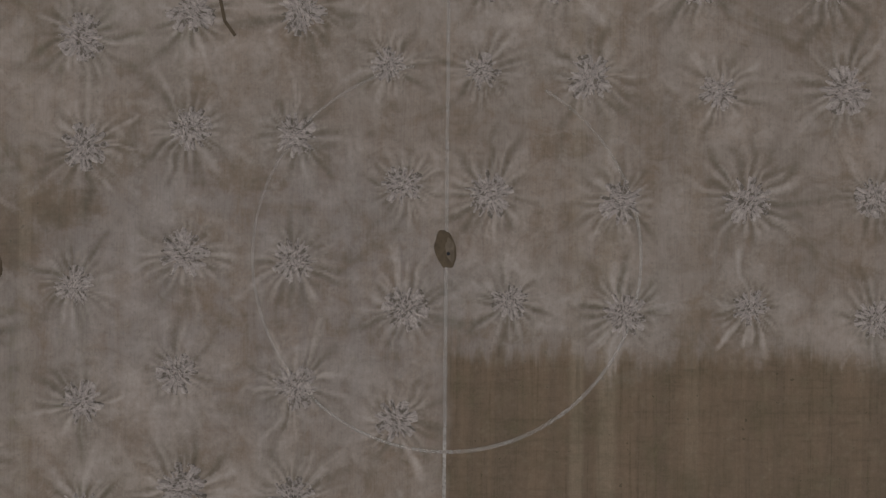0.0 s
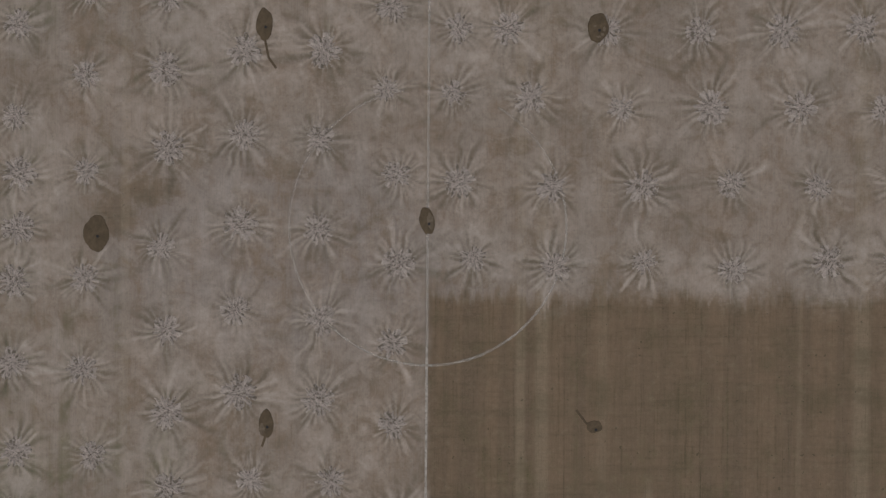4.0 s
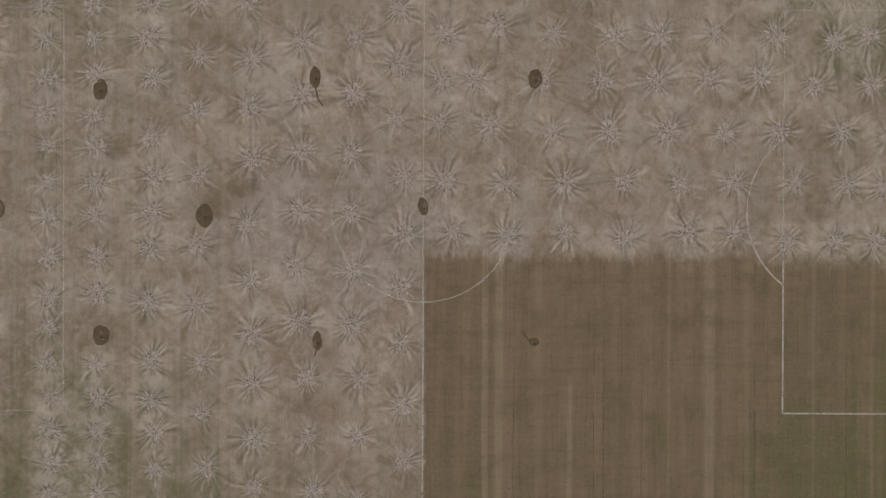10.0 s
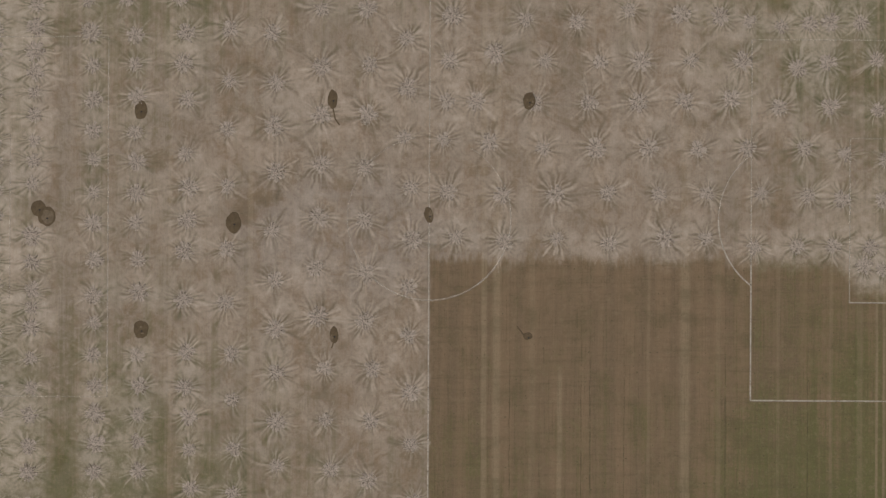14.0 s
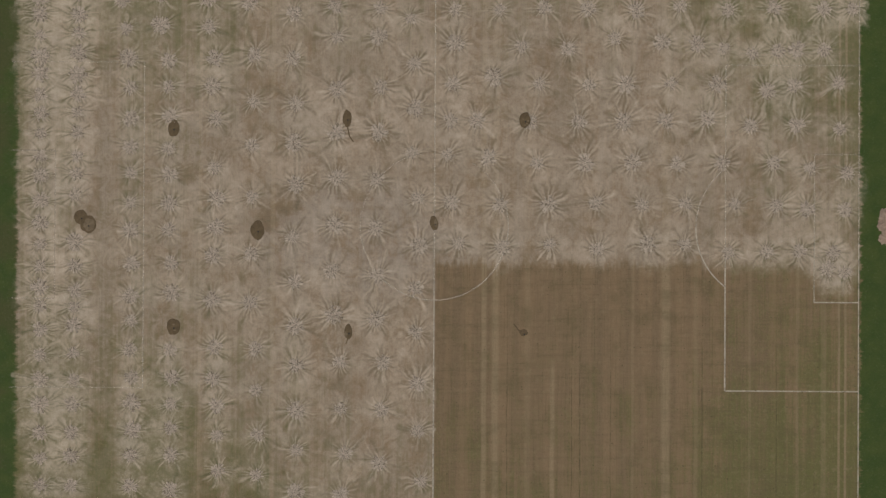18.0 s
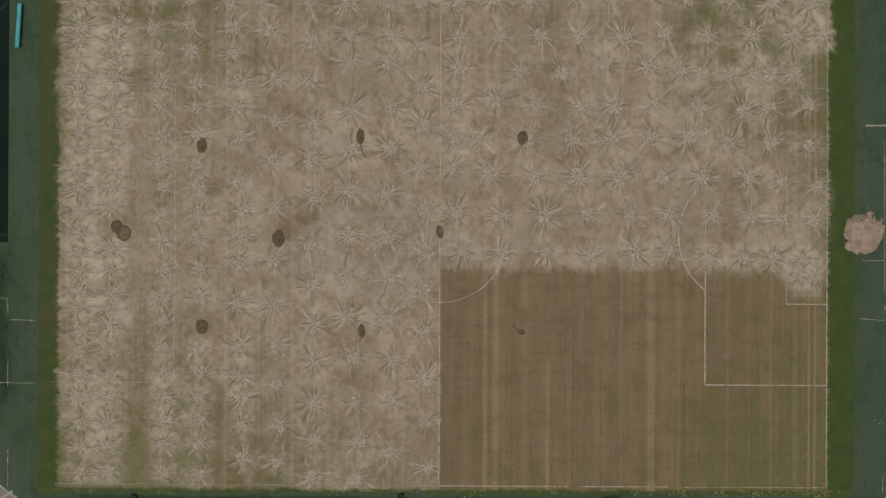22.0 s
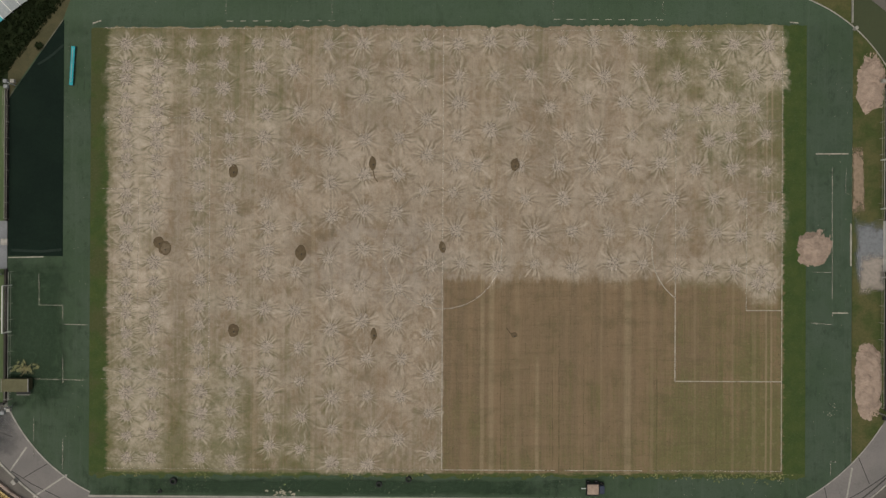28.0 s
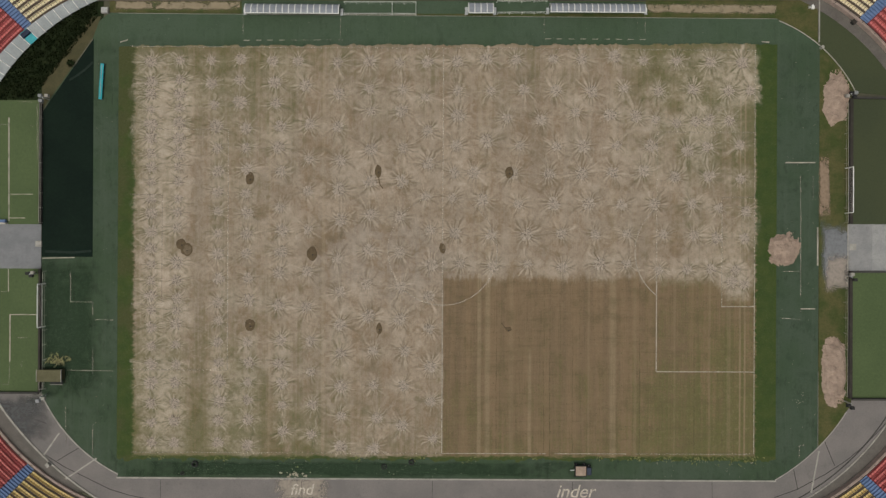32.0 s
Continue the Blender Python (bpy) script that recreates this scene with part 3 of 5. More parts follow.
heap_row((-49.0, 31.5), (-49.0, 28.1), (-49.0, 26.1), (-49.0, 23.4), (-49.0, 20.9), (-48.9, 18.7), (-48.9, 16.0), (-48.9, 13.7), (-48.9, 11.2), (-48.9, 8.5), (-48.9, 6.1), (-48.8, 3.0), (-48.8, 0.2), (-48.8, -2.5), (-48.8, -5.3), (-48.8, -7.8), (-48.8, -10.1), (-48.7, -13.0), (-48.7, -16.1), (-48.7, -19.2), (-48.7, -22.3), (-48.7, -25.8), (-48.6, -29.0), (-48.6, -32.4), wide=1.05, tall=0.7)
heap_row((-44.1, 31.7), (-44.1, 28.4), (-44.2, 25.9), (-44.2, 23.7), (-44.2, 21.2), (-44.3, 18.5), (-44.3, 16.2), (-44.3, 13.9), (-44.3, 11.4), (-44.4, 8.5), (-44.4, 6.3), (-44.5, 3.7), (-44.5, -2.2), (-44.5, -5.1), (-44.5, -8.2), (-44.5, -10.3), (-44.6, -12.4), (-44.7, -15.9), (-44.6, -19.3), (-44.7, -22.2), (-44.8, -25.8), (-44.8, -28.7), (-44.8, -32.4), wide=1.05, tall=0.7)
heap_row((-38.9, 31.8), (-38.9, 27.9), (-38.4, 24.3), (-38.0, 20.6), (-37.8, 17.0), (-37.7, 13.1), (-37.7, 9.7), (-37.7, 6.4), (-37.7, 2.7), (-37.7, -0.7), (-37.5, -4.8), (-37.5, -8.8), (-37.5, -11.9), (-37.6, -15.5), (-37.4, -18.9), (-37.4, -22.0), (-37.3, -25.4), (-37.4, -28.5), (-37.5, -32.4), wide=0.9, tall=0.75)
heap_row((-34.0, 32.0), (-34.1, 28.5), (-34.1, 24.8), (-33.0, 20.4), (-33.0, 17.1), (-32.7, 13.5), (-33.0, 9.5), (-32.8, 6.3), (-32.8, 2.7), (-32.9, -0.6), (-32.6, -4.7), (-32.5, -8.4), (-32.7, -15.5), (-32.4, -19.0), (-32.5, -22.2), (-32.5, -25.1), (-32.4, -28.4), (-32.5, -32.8), wide=0.9, tall=0.75)
heap_row((-28.7, 31.7), (-28.3, 28.1), (-28.1, 24.6), (-27.3, 20.6), (-27.6, 17.3), (-27.1, 13.2), (-27.3, 7.1), (-27.0, 3.3), (-27.1, -0.3), (-27.4, -3.8), (-27.5, -9.2), (-27.2, -15.1), (-27.3, -19.0), (-26.8, -22.3), (-26.8, -26.0), (-26.6, -30.4), wide=0.95, tall=0.85)
heap_row((-24.4, 31.7), (-23.1, 27.6), (-22.4, 21.1), (-22.5, 15.4), (-22.7, 9.9), (-22.7, 3.5), (-22.7, -3.6), (-22.8, -9.6), (-22.1, -15.3), (-22.0, -20.4), (-21.7, -25.9), (-21.8, -30.9))
heap_row((-17.8, 31.6), (-17.6, 26.3), (-17.7, 20.7), (-17.2, 15.1), (-17.4, 10.3), (-17.2, 5.1), (-17.6, -1.5), (-17.2, -7.0), (-17.2, -12.4), (-17.0, -17.4), (-17.0, -22.8), (-16.9, -27.8), (-16.9, -32.9))
heap_row((-12.4, 31.8), (-12.4, 27.2), (-12.2, 23.4), (-12.1, 16.9), (-12.2, 11.6), (-12.2, 6.0), (-12.4, 0.1), (-12.7, -5.6), (-12.4, -11.0), (-11.6, -16.8), (-11.5, -22.7), (-10.9, -28.2), (-11.4, -33.2))
heap_row((-7.3, 31.5), (-6.8, 27.1), (-7.0, 23.5), (-6.7, 17.2), (-6.9, 11.6), (-7.2, 5.7), (-7.2, -0.2), (-7.1, -6.2), (-7.2, -11.5), (-6.3, -16.9), (-6.5, -22.7), (-6.7, -29.3))
heap_row((-2.7, 31.8), (-3.1, 25.8), (-2.6, 20.2), (-2.4, 14.6), (-2.8, 9.1), (-2.1, 3.4), (-1.9, -2.4), (-2.3, -7.7), (-2.2, -13.1), (-2.0, -19.4), (-1.9, -25.3), (-1.5, -31.5))
heap_row((2.3, 31.8), (2.5, 26.9), (2.5, 22.7), (2.2, 17.7), (2.0, 13.1), (1.6, 8.8), (2.0, 3.0), (3.0, -2.0))
heap_row((7.2, 32.2), (8.0, 26.9), (7.3, 18.5), (5.2, 13.1), (6.7, 8.5), (8.2, 2.7), (8.4, -2.6))
heap_row((12.2, 32.2), (18.5, 32.3), (23.2, 32.3), (28.8, 32.8), (33.6, 32.2), (39.2, 32.1), (45.0, 31.9), (50.2, 31.9))
heap_row((13.5, 27.1), (18.9, 27.0), (24.9, 26.9), (30.3, 27.4), (36.2, 27.0), (41.9, 27.3), (48.1, 27.1), (51.7, 27.2))
heap_row((10.7, 22.4), (16.4, 22.1), (22.2, 23.4), (28.1, 23.0), (32.4, 22.8), (35.7, 22.3), (39.3, 21.7), (42.4, 21.9), (44.8, 22.1), (48.2, 22.1))
heap_row((12.9, 17.7), (19.1, 17.6), (23.6, 17.7), (29.2, 17.8), (35.0, 17.7), (41.1, 17.0), (44.5, 17.6), (49.9, 18.0))
heap_row((11.7, 13.0), (17.9, 13.0), (23.3, 13.1), (28.6, 13.3), (33.7, 13.5), (39.1, 12.6), (44.8, 12.7), (50.1, 12.4))
heap_row((12.7, 7.9), (18.6, 8.0), (24.5, 8.0), (30.0, 7.9), (35.5, 8.0), (41.9, 8.1), (46.4, 7.4), (51.0, 6.8))
heap_row((14.1, 2.8), (20.0, 3.0), (25.7, 2.8), (31.1, 3.0), (37.2, 3.0), (42.3, 2.8), (46.2, 2.4), (50.8, 2.4))
heap_row((14.3, -2.2), (20.1, -2.7), (26.4, -2.1), (30.9, -2.1), (36.4, -3.0), (41.1, -2.9), (45.2, -2.9), (49.3, -3.0))
heap_row((48.7, -5.0), (50.8, -5.4), wide=0.62, tall=1.12)


def smooth(v, lo, hi):
    v = np.clip((v - lo) / (hi - lo), 0, 1)
    return v * v * (3 - 2 * v)


def rough_field(rng, nx, ny, cell):
    """Smooth random values between 0 and 1 on the grid, with features of that many cells."""
    coarse = rng.random((ny // cell + 3, nx // cell + 3))
    u, v = np.arange(nx) / cell, np.arange(ny) / cell
    iu, iv = u.astype(int), v.astype(int)
    fu, fv = smooth(u - iu, 0, 1)[None, :], smooth(v - iv, 0, 1)[:, None]
    a, b = coarse[iv][:, iu], coarse[iv][:, iu + 1]
    c, d = coarse[iv + 1][:, iu], coarse[iv + 1][:, iu + 1]
    return (a * (1 - fu) + b * fu) * (1 - fv) + (c * (1 - fu) + d * fu) * fv


def build_pitch():
    x0, x1, y0, y1, cell = -54.5, 56.3, -35.6, 35.5, 0.1
    xs, ys = np.arange(x0, x1 + 1e-6, cell), np.arange(y0, y1 + 1e-6, cell)
    nx, ny = len(xs), len(ys)
    rng = np.random.default_rng(11)
    wob_a, wob_b = rough_field(rng, nx, ny, 9) - 0.5, rough_field(rng, nx, ny, 9) - 0.5
    haze = 0.5 * rough_field(rng, nx, ny, 18) + 0.5 * rough_field(rng, nx, ny, 6)
    worn = 0.72 + 0.34 * rough_field(rng, nx, ny, 4) + 0.22 * rough_field(rng, nx, ny, 11)
    left, bare = np.ones((ny, nx)), np.zeros((ny, nx))
    for x, y, s, wide, tall, full in MOUNDS:
        reach = 5.0 * s
        i0, i1 = max(0, int((x - reach - x0) / cell)), min(nx, int((x + reach - x0) / cell) + 2)
        j0, j1 = max(0, int((y - reach - y0) / cell)), min(ny, int((y + reach - y0) / cell) + 2)
        dx = (xs[None, i0:i1] - x + 0.34 * wob_a[j0:j1, i0:i1]) / (s * wide)
        dy = (ys[j0:j1, None] - y + 0.34 * wob_b[j0:j1, i0:i1]) / (s * tall)
        r, th = np.hypot(dx, dy), np.arctan2(dy, dx)
        total = np.maximum(0.50 * smooth(r, 1.6, 0.6), (0.14 + 0.50 * haze[j0:j1, i0:i1]) * smooth(r, 4.9, 1.1) * min(1.4, full**1.6))
        dark = np.zeros_like(r)
        a = rng.uniform(0, 6.28)
        end = a + 6.283
        fray = 0.7 + 0.7 * haze[j0:j1, i0:i1]
        while a < end:
            gap = rng.uniform(0.19, 0.40)
            length = rng.uniform(2.2, 3.5) if rng.random() < 0.8 else rng.uniform(3.2, 4.8)
            bend, girth, force = rng.normal(0, 0.045), rng.uniform(0.40, 0.66) * gap, rng.uniform(0.58, 0.92) * full
            off = (th - a - bend * (r - 1) + np.pi) % (2 * np.pi) - np.pi
            across = np.abs(off) * r / (girth * (0.36 + 0.46 * r))
            total = np.maximum(total, force * np.exp(-(across**2.2)) * smooth(r, 0.25, 0.9) * smooth(r * fray, length, length * 0.33))
            # fine streaks within the ray
            for _ in range(2):
                off = (th - a - gap * rng.uniform(-0.4, 0.4) - bend * (r - 1) + np.pi) % (2 * np.pi) - np.pi
                total = np.maximum(total, force * 1.05 * np.exp(-((np.abs(off) * r / (0.06 + 0.03 * r)) ** 2)) * smooth(r, 0.5, 1.0) * smooth(r * fray, length * rng.uniform(0.5, 1.1), length * 0.25))
            # bare wedges beside the ray, widest just outside the crust, and a few long cracks
            for _ in range(1 + (rng.random() < 0.5)):
                off = (th - a - gap * rng.uniform(0.40, 0.60) - rng.normal(0, 0.06) * (r - 1) + np.pi) % (2 * np.pi) - np.pi
                tip = rng.uniform(1.5, 2.8) if rng.random() < 0.7 else rng.uniform(2.6, 4.4)
                thin = rng.uniform(0.06, 0.13)
                dark = np.maximum(dark, rng.uniform(0.42, 0.95) * full * np.exp(-((np.abs(off) * r / (thin + 0.05 * r)) ** 2)) * smooth(r, 0.45, 1.0) * smooth(r * fray, tip, tip * 0.3))
            a += gap
        bare[j0:j1, i0:i1] = np.maximum(bare[j0:j1, i0:i1], np.minimum(dark, 1.0))
        left[j0:j1, i0:i1] *= 1 - 0.85 * np.clip(total * worn[j0:j1, i0:i1], 0, 1)
    sand = 1 - left
    # swept off along the halfway line in the south, ragged at the other edges
    gx, gy = np.meshgrid(xs, ys)
    rag = 1.5 * (rough_field(rng, nx, ny, 14) - 0.5) + 1.4 * (rough_field(rng, nx, ny, 5) - 0.5)
    north = 34.05 + 0.0098 * (gx + 54)
    keep = np.maximum(smooth(gx, 0.75, 0.05), smooth(gy + np.where(gx > 46.5, 1.1, 0.0), -8.6, -7.4))
    keep = keep * smooth(gx + rag, 54.4, 53.2) * smooth(gx + rag, -53.2, -52.1) * smooth(gy + 0.6 * rag, -35.1, -34.6)
    sand, bare = sand * keep, np.clip(bare, 0, 1) * keep * 0.95
    z = 0.02 + 0.018 * sand - 0.006 * bare
    z[(gy + 0.26 * rag > north) | (gy - 0.4 * rag < -35.15)] = -0.06
    z[0], z[-1], z[:, 0], z[:, -1] = -0.05, -0.05, -0.05, -0.05
    me = bpy.data.meshes.new("pitch")
    me.vertices.add(nx * ny)
    me.vertices.foreach_set("co", np.stack([gx, gy, z], -1).astype(np.float32).ravel())
    first = (np.arange(ny - 1)[:, None] * nx + np.arange(nx - 1)[None, :]).ravel()
    quads = np.stack([first, first + 1, first + nx + 1, first + nx], -1).astype(np.int32)
    me.loops.add(quads.size)
    me.loops.foreach_set("vertex_index", quads.ravel())
    me.polygons.add(len(quads))
    me.polygons.foreach_set("loop_start", np.arange(0, quads.size, 4, dtype=np.int32))
    me.update(calc_edges=True)
    for key, field in (("sand", sand), ("bare", bare)):
        me.attributes.new(key, "FLOAT", "POINT").data.foreach_set("value", field.astype(np.float32).ravel())
    me.materials.append(TURF)
    me.shade_smooth()
    return new("pitch", me)


structure(build_pitch(), "worn brown turf pitch dressed with pale sand in rays", "pitch")

# ---- damp spots round the sprinklers ----
DRYING = mottled("drying_sand", (0.190, 0.146, 0.100), (0.160, 0.122, 0.082), 1.6, 6.0, spec=0.15)


def oval(rx, ry, seed, z0, z1, rough=0.08):
    """A flat, slightly uneven oval with a sloping rim."""
    bm = bmesh.new()
    n, rings = 36, []
    jit = [1 + rough * (noise.noise(Vector((1.6 * math.cos(6.283 * i / n), 1.6 * math.sin(6.283 * i / n), seed * 3.7))) * 2 + 0.6 * noise.noise(Vector((5 * math.cos(6.283 * i / n), 5 * math.sin(6.283 * i / n), seed * 1.9)))) for i in range(n)]
    for k, z in ((1.04, z0), (0.95, z1 - 0.004), (0.5, z1)):
        rings.append([bm.verts.new((k * rx * jit[i] * math.cos(2 * math.pi * i / n), k * ry * jit[i] * math.sin(2 * math.pi * i / n), z)) for i in range(n)])
    for a, b in zip(rings, rings[1:]):
        for i in range(n):
            bm.faces.new((a[i], a[(i + 1) % n], b[(i + 1) % n], b[i]))
    bm.faces.new(rings[-1])
    return bm


def damp_spot(x, y, rx, ry, seed, tail=(), dry=(), material=DAMP, tilt=0.0, top=0.058):
    e = thing("damp_spot", (x, y, 0), "dark damp patch of sand round a sunken sprinkler", "damp patch", "damp patches on the pitch")
    e.rotation_euler.z = radians(tilt)
    part("wet_sand", oval(rx, ry, seed, 0.0, top), material, e)
    for k, (dx, dy, ax, ay) in enumerate(dry):
        ob = part("drying_patch", oval(ax, ay, seed + 20 + k, top - 0.008, top + 0.006, 0.12), DRYING, e, "paler drying sand")
        ob.location = (dx, dy, 0)
    part("sprinkler_head", tube((0.1, -0.2, 0.03), (0.1, -0.2, top + 0.027), 0.09, 12), BLACK, e, "black sprinkler cap")
    if tail:
        part("trickle", ribbon([(0, -ry * 0.8)] + list(tail), 0.15, 0.0, 0.054), material, e)


damp_spot(-32.4, 12.0, 0.72, 1.12, 1)
damp_spot(-21.9, -0.58, 0.88, 1.22, 12)
damp_spot(-32.25, -12.59, 0.82, 1.05, 3, dry=((0.05, 0.25, 0.16, 0.13), (0.2, -0.45, 0.2, 0.08)))
damp_spot(11.1, 13.2, 0.70, 0.92, 6, dry=((0.3, -0.45, 0.12, 0.1), (0.42, -0.1, 0.12, 0.16), (0.05, -0.62, 0.16, 0.08), (-0.2, 0.1, 0.1, 0.08)), top=0.14)
damp_spot(-0.03, 0.38, 0.50, 0.92, 7, dry=((0.2, -0.02, 0.23, 0.55),), tilt=8)
damp_spot(-43.8, 0.9, 0.8, 1.0, 8, tilt=10)
damp_spot(-42.9, 0.0, 0.98, 1.08, 9, dry=((0.1, 0.0, 0.72, 0.8),))
damp_spot(-10.88, 13.3, 0.55, 1.0, 4, ((0.15, -1.5), (0.3, -2.2), (0.8, -2.9)))
damp_spot(-10.6, -13.1, 0.5, 0.9, 5, ((-0.15, -1.2), (-0.25, -1.5)), dry=((-0.25, -0.35, 0.2, 0.4),))
damp_spot(11.1, -13.1, 0.52, 0.42, 10, ((-0.6, 0.3), (-1.2, 1.1)))


# ---- loose piles of sand ----
def sand_pile(x, y, rx, ry, h, seed, label):
    """Several barrow loads tipped into one another, with crumbly slopes and a ragged foot."""
    rnd = random.Random(seed)
    tips = [(rnd.uniform(-0.55, 0.55) * rx, rnd.uniform(-0.8, 0.8) * ry, rnd.uniform(0.55, 0.85) * min(rx, ry), rnd.uniform(0.6, 1.0) * h) for _ in range(6 + round(3 * ry / rx))]
    bm = bmesh.new()
    bmesh.ops.create_grid(bm, x_segments=90, y_segments=round(90 * min(2.2, ry / rx)), size=1.0)
    for v in bm.verts:
        p = Vector((v.co.x * rx * 1.35, v.co.y * ry * 1.35, 0))
        wob = 0.42 * noise.noise(Vector((p.x * 0.8, p.y * 0.8, seed * 2.7))) + 0.20 * noise.noise(Vector((p.x * 2.6, p.y * 2.6, seed + 5))) + 0.10 * noise.noise(Vector((p.x * 7, p.y * 7, seed + 7)))
        k = 1 - (abs(p.x / rx) ** 2.6 + abs(p.y / ry) ** 2.6) ** (1 / 2.6) + 3.2 * wob / (rx + ry)
        z = 0.55 * h * min(1.0, 2.6 * k)
        for tx, ty, tr, th in tips:
            d = math.hypot(p.x - tx, p.y - ty) / tr
            if k > 0:
                z = max(z, min(1.0, 4 * k) * (th * (1 - d) + 0.25 * h))
        p.z = max(z, -0.15) + 0.06 * noise.noise(Vector((p.x * 3.5, p.y * 3.5, seed))) + 0.05 * noise.noise(Vector((p.x * 9, p.y * 9, seed)))
        v.co = p
    ob = finish("sand_mound", bm, PILE, True)
    ob.location = (x, y, 0.01)
    return tagged(ob, label, "sand mound", "sand mounds beside the pitch")


sand_pile(57.45, 0.5, 2.45, 2.6, 0.9, 1, "loose mound of pinkish sand tipped beside the goal line")
sand_pile(66.25, 26.0, 2.2, 4.4, 0.8, 2, "long mound of pinkish sand on rough grass")
sand_pile(65.95, -20.1, 2.1, 5.7, 0.9, 3, "long mound of pinkish sand on rough grass, partly dug")


# ---- corner stands ----
def corner_stand(name, cx, cy, r0, sx, sy, gap, pale=YELLOW):
    """A quarter bowl of stepped rows with red and yellow seats on both sides of a blue stair."""
    stand = thing(name, (cx, cy, 0), "curved concrete corner stand with red and yellow seats", "grandstand", "corner stands")

    def at(r, a, z):
        return Vector((sx * r * math.cos(radians(a)), sy * r * math.sin(radians(a)), z))

    def wedge(ra, rb, a0, a1, z0, z1):
        n = 10
        pts = [(at(ra, a0 + (a1 - a0) * i / n, 0).x, at(ra, a0 + (a1 - a0) * i / n, 0).y) for i in range(n + 1)]
        pts += [(at(rb, a1 - (a1 - a0) * i / n, 0).x, at(rb, a1 - (a1 - a0) * i / n, 0).y) for i in range(n + 1)]
        return prism(pts, z0, z1)

    part("front_wall", wedge(r0 - 0.35, r0 + 0.1, 30, 70, -0.05, 0.85 - gap), PARAPET, stand, "stained pinkish concrete front wall")
    part("hand_rail", wedge(r0 - 0.2, r0 - 0.12, 30, 70, 1.25 - gap, 1.31 - gap), BLACK, stand)
    for k in range(9):
        p = at(r0 - 0.16, 34 + 4 * k, 0)
        part("rail_post", tube((p.x, p.y, 0.7 - gap), (p.x, p.y, 1.28 - gap), 0.05, 6), BLACK, stand)
    seat = bmesh.new()
    add_box(seat, -0.21, -0.2, 0.18, 0.21, 0.2, 0.24)
    add_box(seat, -0.21, 0.16, 0.22, 0.21, 0.22, 0.56)
    bmesh.ops.bevel(seat, geom=seat.edges[:], offset=0.018, segments=1, affect="EDGES")
    seat_me = {}
    for key, mat_ in (("red", RED), ("yellow", pale)):
        me = bpy.data.meshes.new("seat")
        seat.to_mesh(me)
        me.materials.append(mat_)
        seat_me[key] = me
    seat.free()
    for row in range(14):
        ra, z = r0 + 0.1 + 0.8 * row, 0.9 - gap + 0.4 * row
        part("step", wedge(ra, ra + 0.8, 30, 48.9, -0.05, z), RED_STEP, stand, "red painted concrete step")
        part("step", wedge(ra, ra + 0.8, 51.1, 70, -0.05, z), YELLOW_STEP, stand, "dark stained concrete step")
        part("stair_step", wedge(ra, ra + 0.4, 48.9, 51.1, -0.05, z - 0.1), BLUE, stand, "blue painted stair")
        part("stair_step", wedge(ra + 0.4, ra + 0.8, 48.9, 51.1, -0.05, z + 0.1), BLUE, stand, "blue painted stair")
        rs = ra + 0.42
        da = math.degrees(0.5 / rs)
        for side, key in ((-1, "red"), (1, "yellow")):
            a = 50 + side * (1.1 + da * 0.7)
            while 32 < a < 68:
                p = at(rs, a, z)
                if abs(p.x + cx) < 76.5 and abs(p.y + cy) < 44:
                    s = new("seat", seat_me[key])
                    s.parent = stand
                    s.location = p
                    s.rotation_euler.z = math.atan2(p.y, p.x) - math.pi / 2
                a += side * da
    return stand


corner_stand("grandstand", -43.5, -6.5, 38.75, -1, -1, 0.5)
corner_stand("grandstand", 44, -6.2, 40.9, 1, -1, 0)
corner_stand("grandstand", 44.1, 7.7, 40.4, 1, 1, 0, CREAM)
corner_stand("grandstand", -44, 7, 38.8, -1, 1, 0, CREAM)


# ---- track: kerbs, joints, drains and painted words ----
track = bpy.data.objects["asphalt_track"]
JOINT = mottled("dark_joint", (0.055, 0.052, 0.050), (0.075, 0.070, 0.066), 0.8, 8.0)
DARK_APRON = mottled("dark_gravel", (0.155, 0.139, 0.128), (0.125, 0.113, 0.104), 0.4, 4.0, dirt=(0.085, 0.080, 0.064))
structure(finish("bend_kerb", ribbon(SW_BEND, 0.2, -0.2, 0.05), KERB), "low pale kerb along the inside of the track bend", "kerb")
structure(finish("bend_kerb", ribbon(SE_BEND + arc(39.47, -8.93, 33.8, -44.8, -32, 12), 0.16, -0.2, 0.04), KERB), "low pale kerb along the inside of the track bend", "kerb")
structure(finish("bend_kerb", ribbon(arc(47.56, 16.24, 24.45, 26, 68.5), 0.15, -0.2, 0.08), KERB), "low pale kerb curving round the pitch corner", "kerb")
structure(finish("outer_kerb", ribbon(arc(-26.77, 6.78, 57.5, 208, 243), 0.30, -0.2, 0.10), KERB), "pale concrete kerb along the outside of the track", "kerb")
structure(finish("outer_kerb", ribbon(arc(39.59, -4.54, 42.9, -66, -28), 0.22, -0.2, 0.10), KERB), "pale concrete kerb along the outside of the track", "kerb")
part("joint", ribbon(arc(39.59, -4.54, 42.2, -62, -28), 0.22, -0.1, -0.012), JOINT, track)
part("joint", ribbon([(-66.4, -34.4), (-63.1, -36.5), (-60.2, -37.9), (-55.5, -40.2), (-52.2, -41.2), (-46, -42.4)], 0.13, -0.1, -0.012), JOINT, track)
part("joint", ribbon([(56.0, -41.3), (59.9, -39.9), (64.7, -37.3), (68.2, -35.0), (71.1, -32.6), (75, -28.6)], 0.14, -0.1, -0.012), JOINT, track)
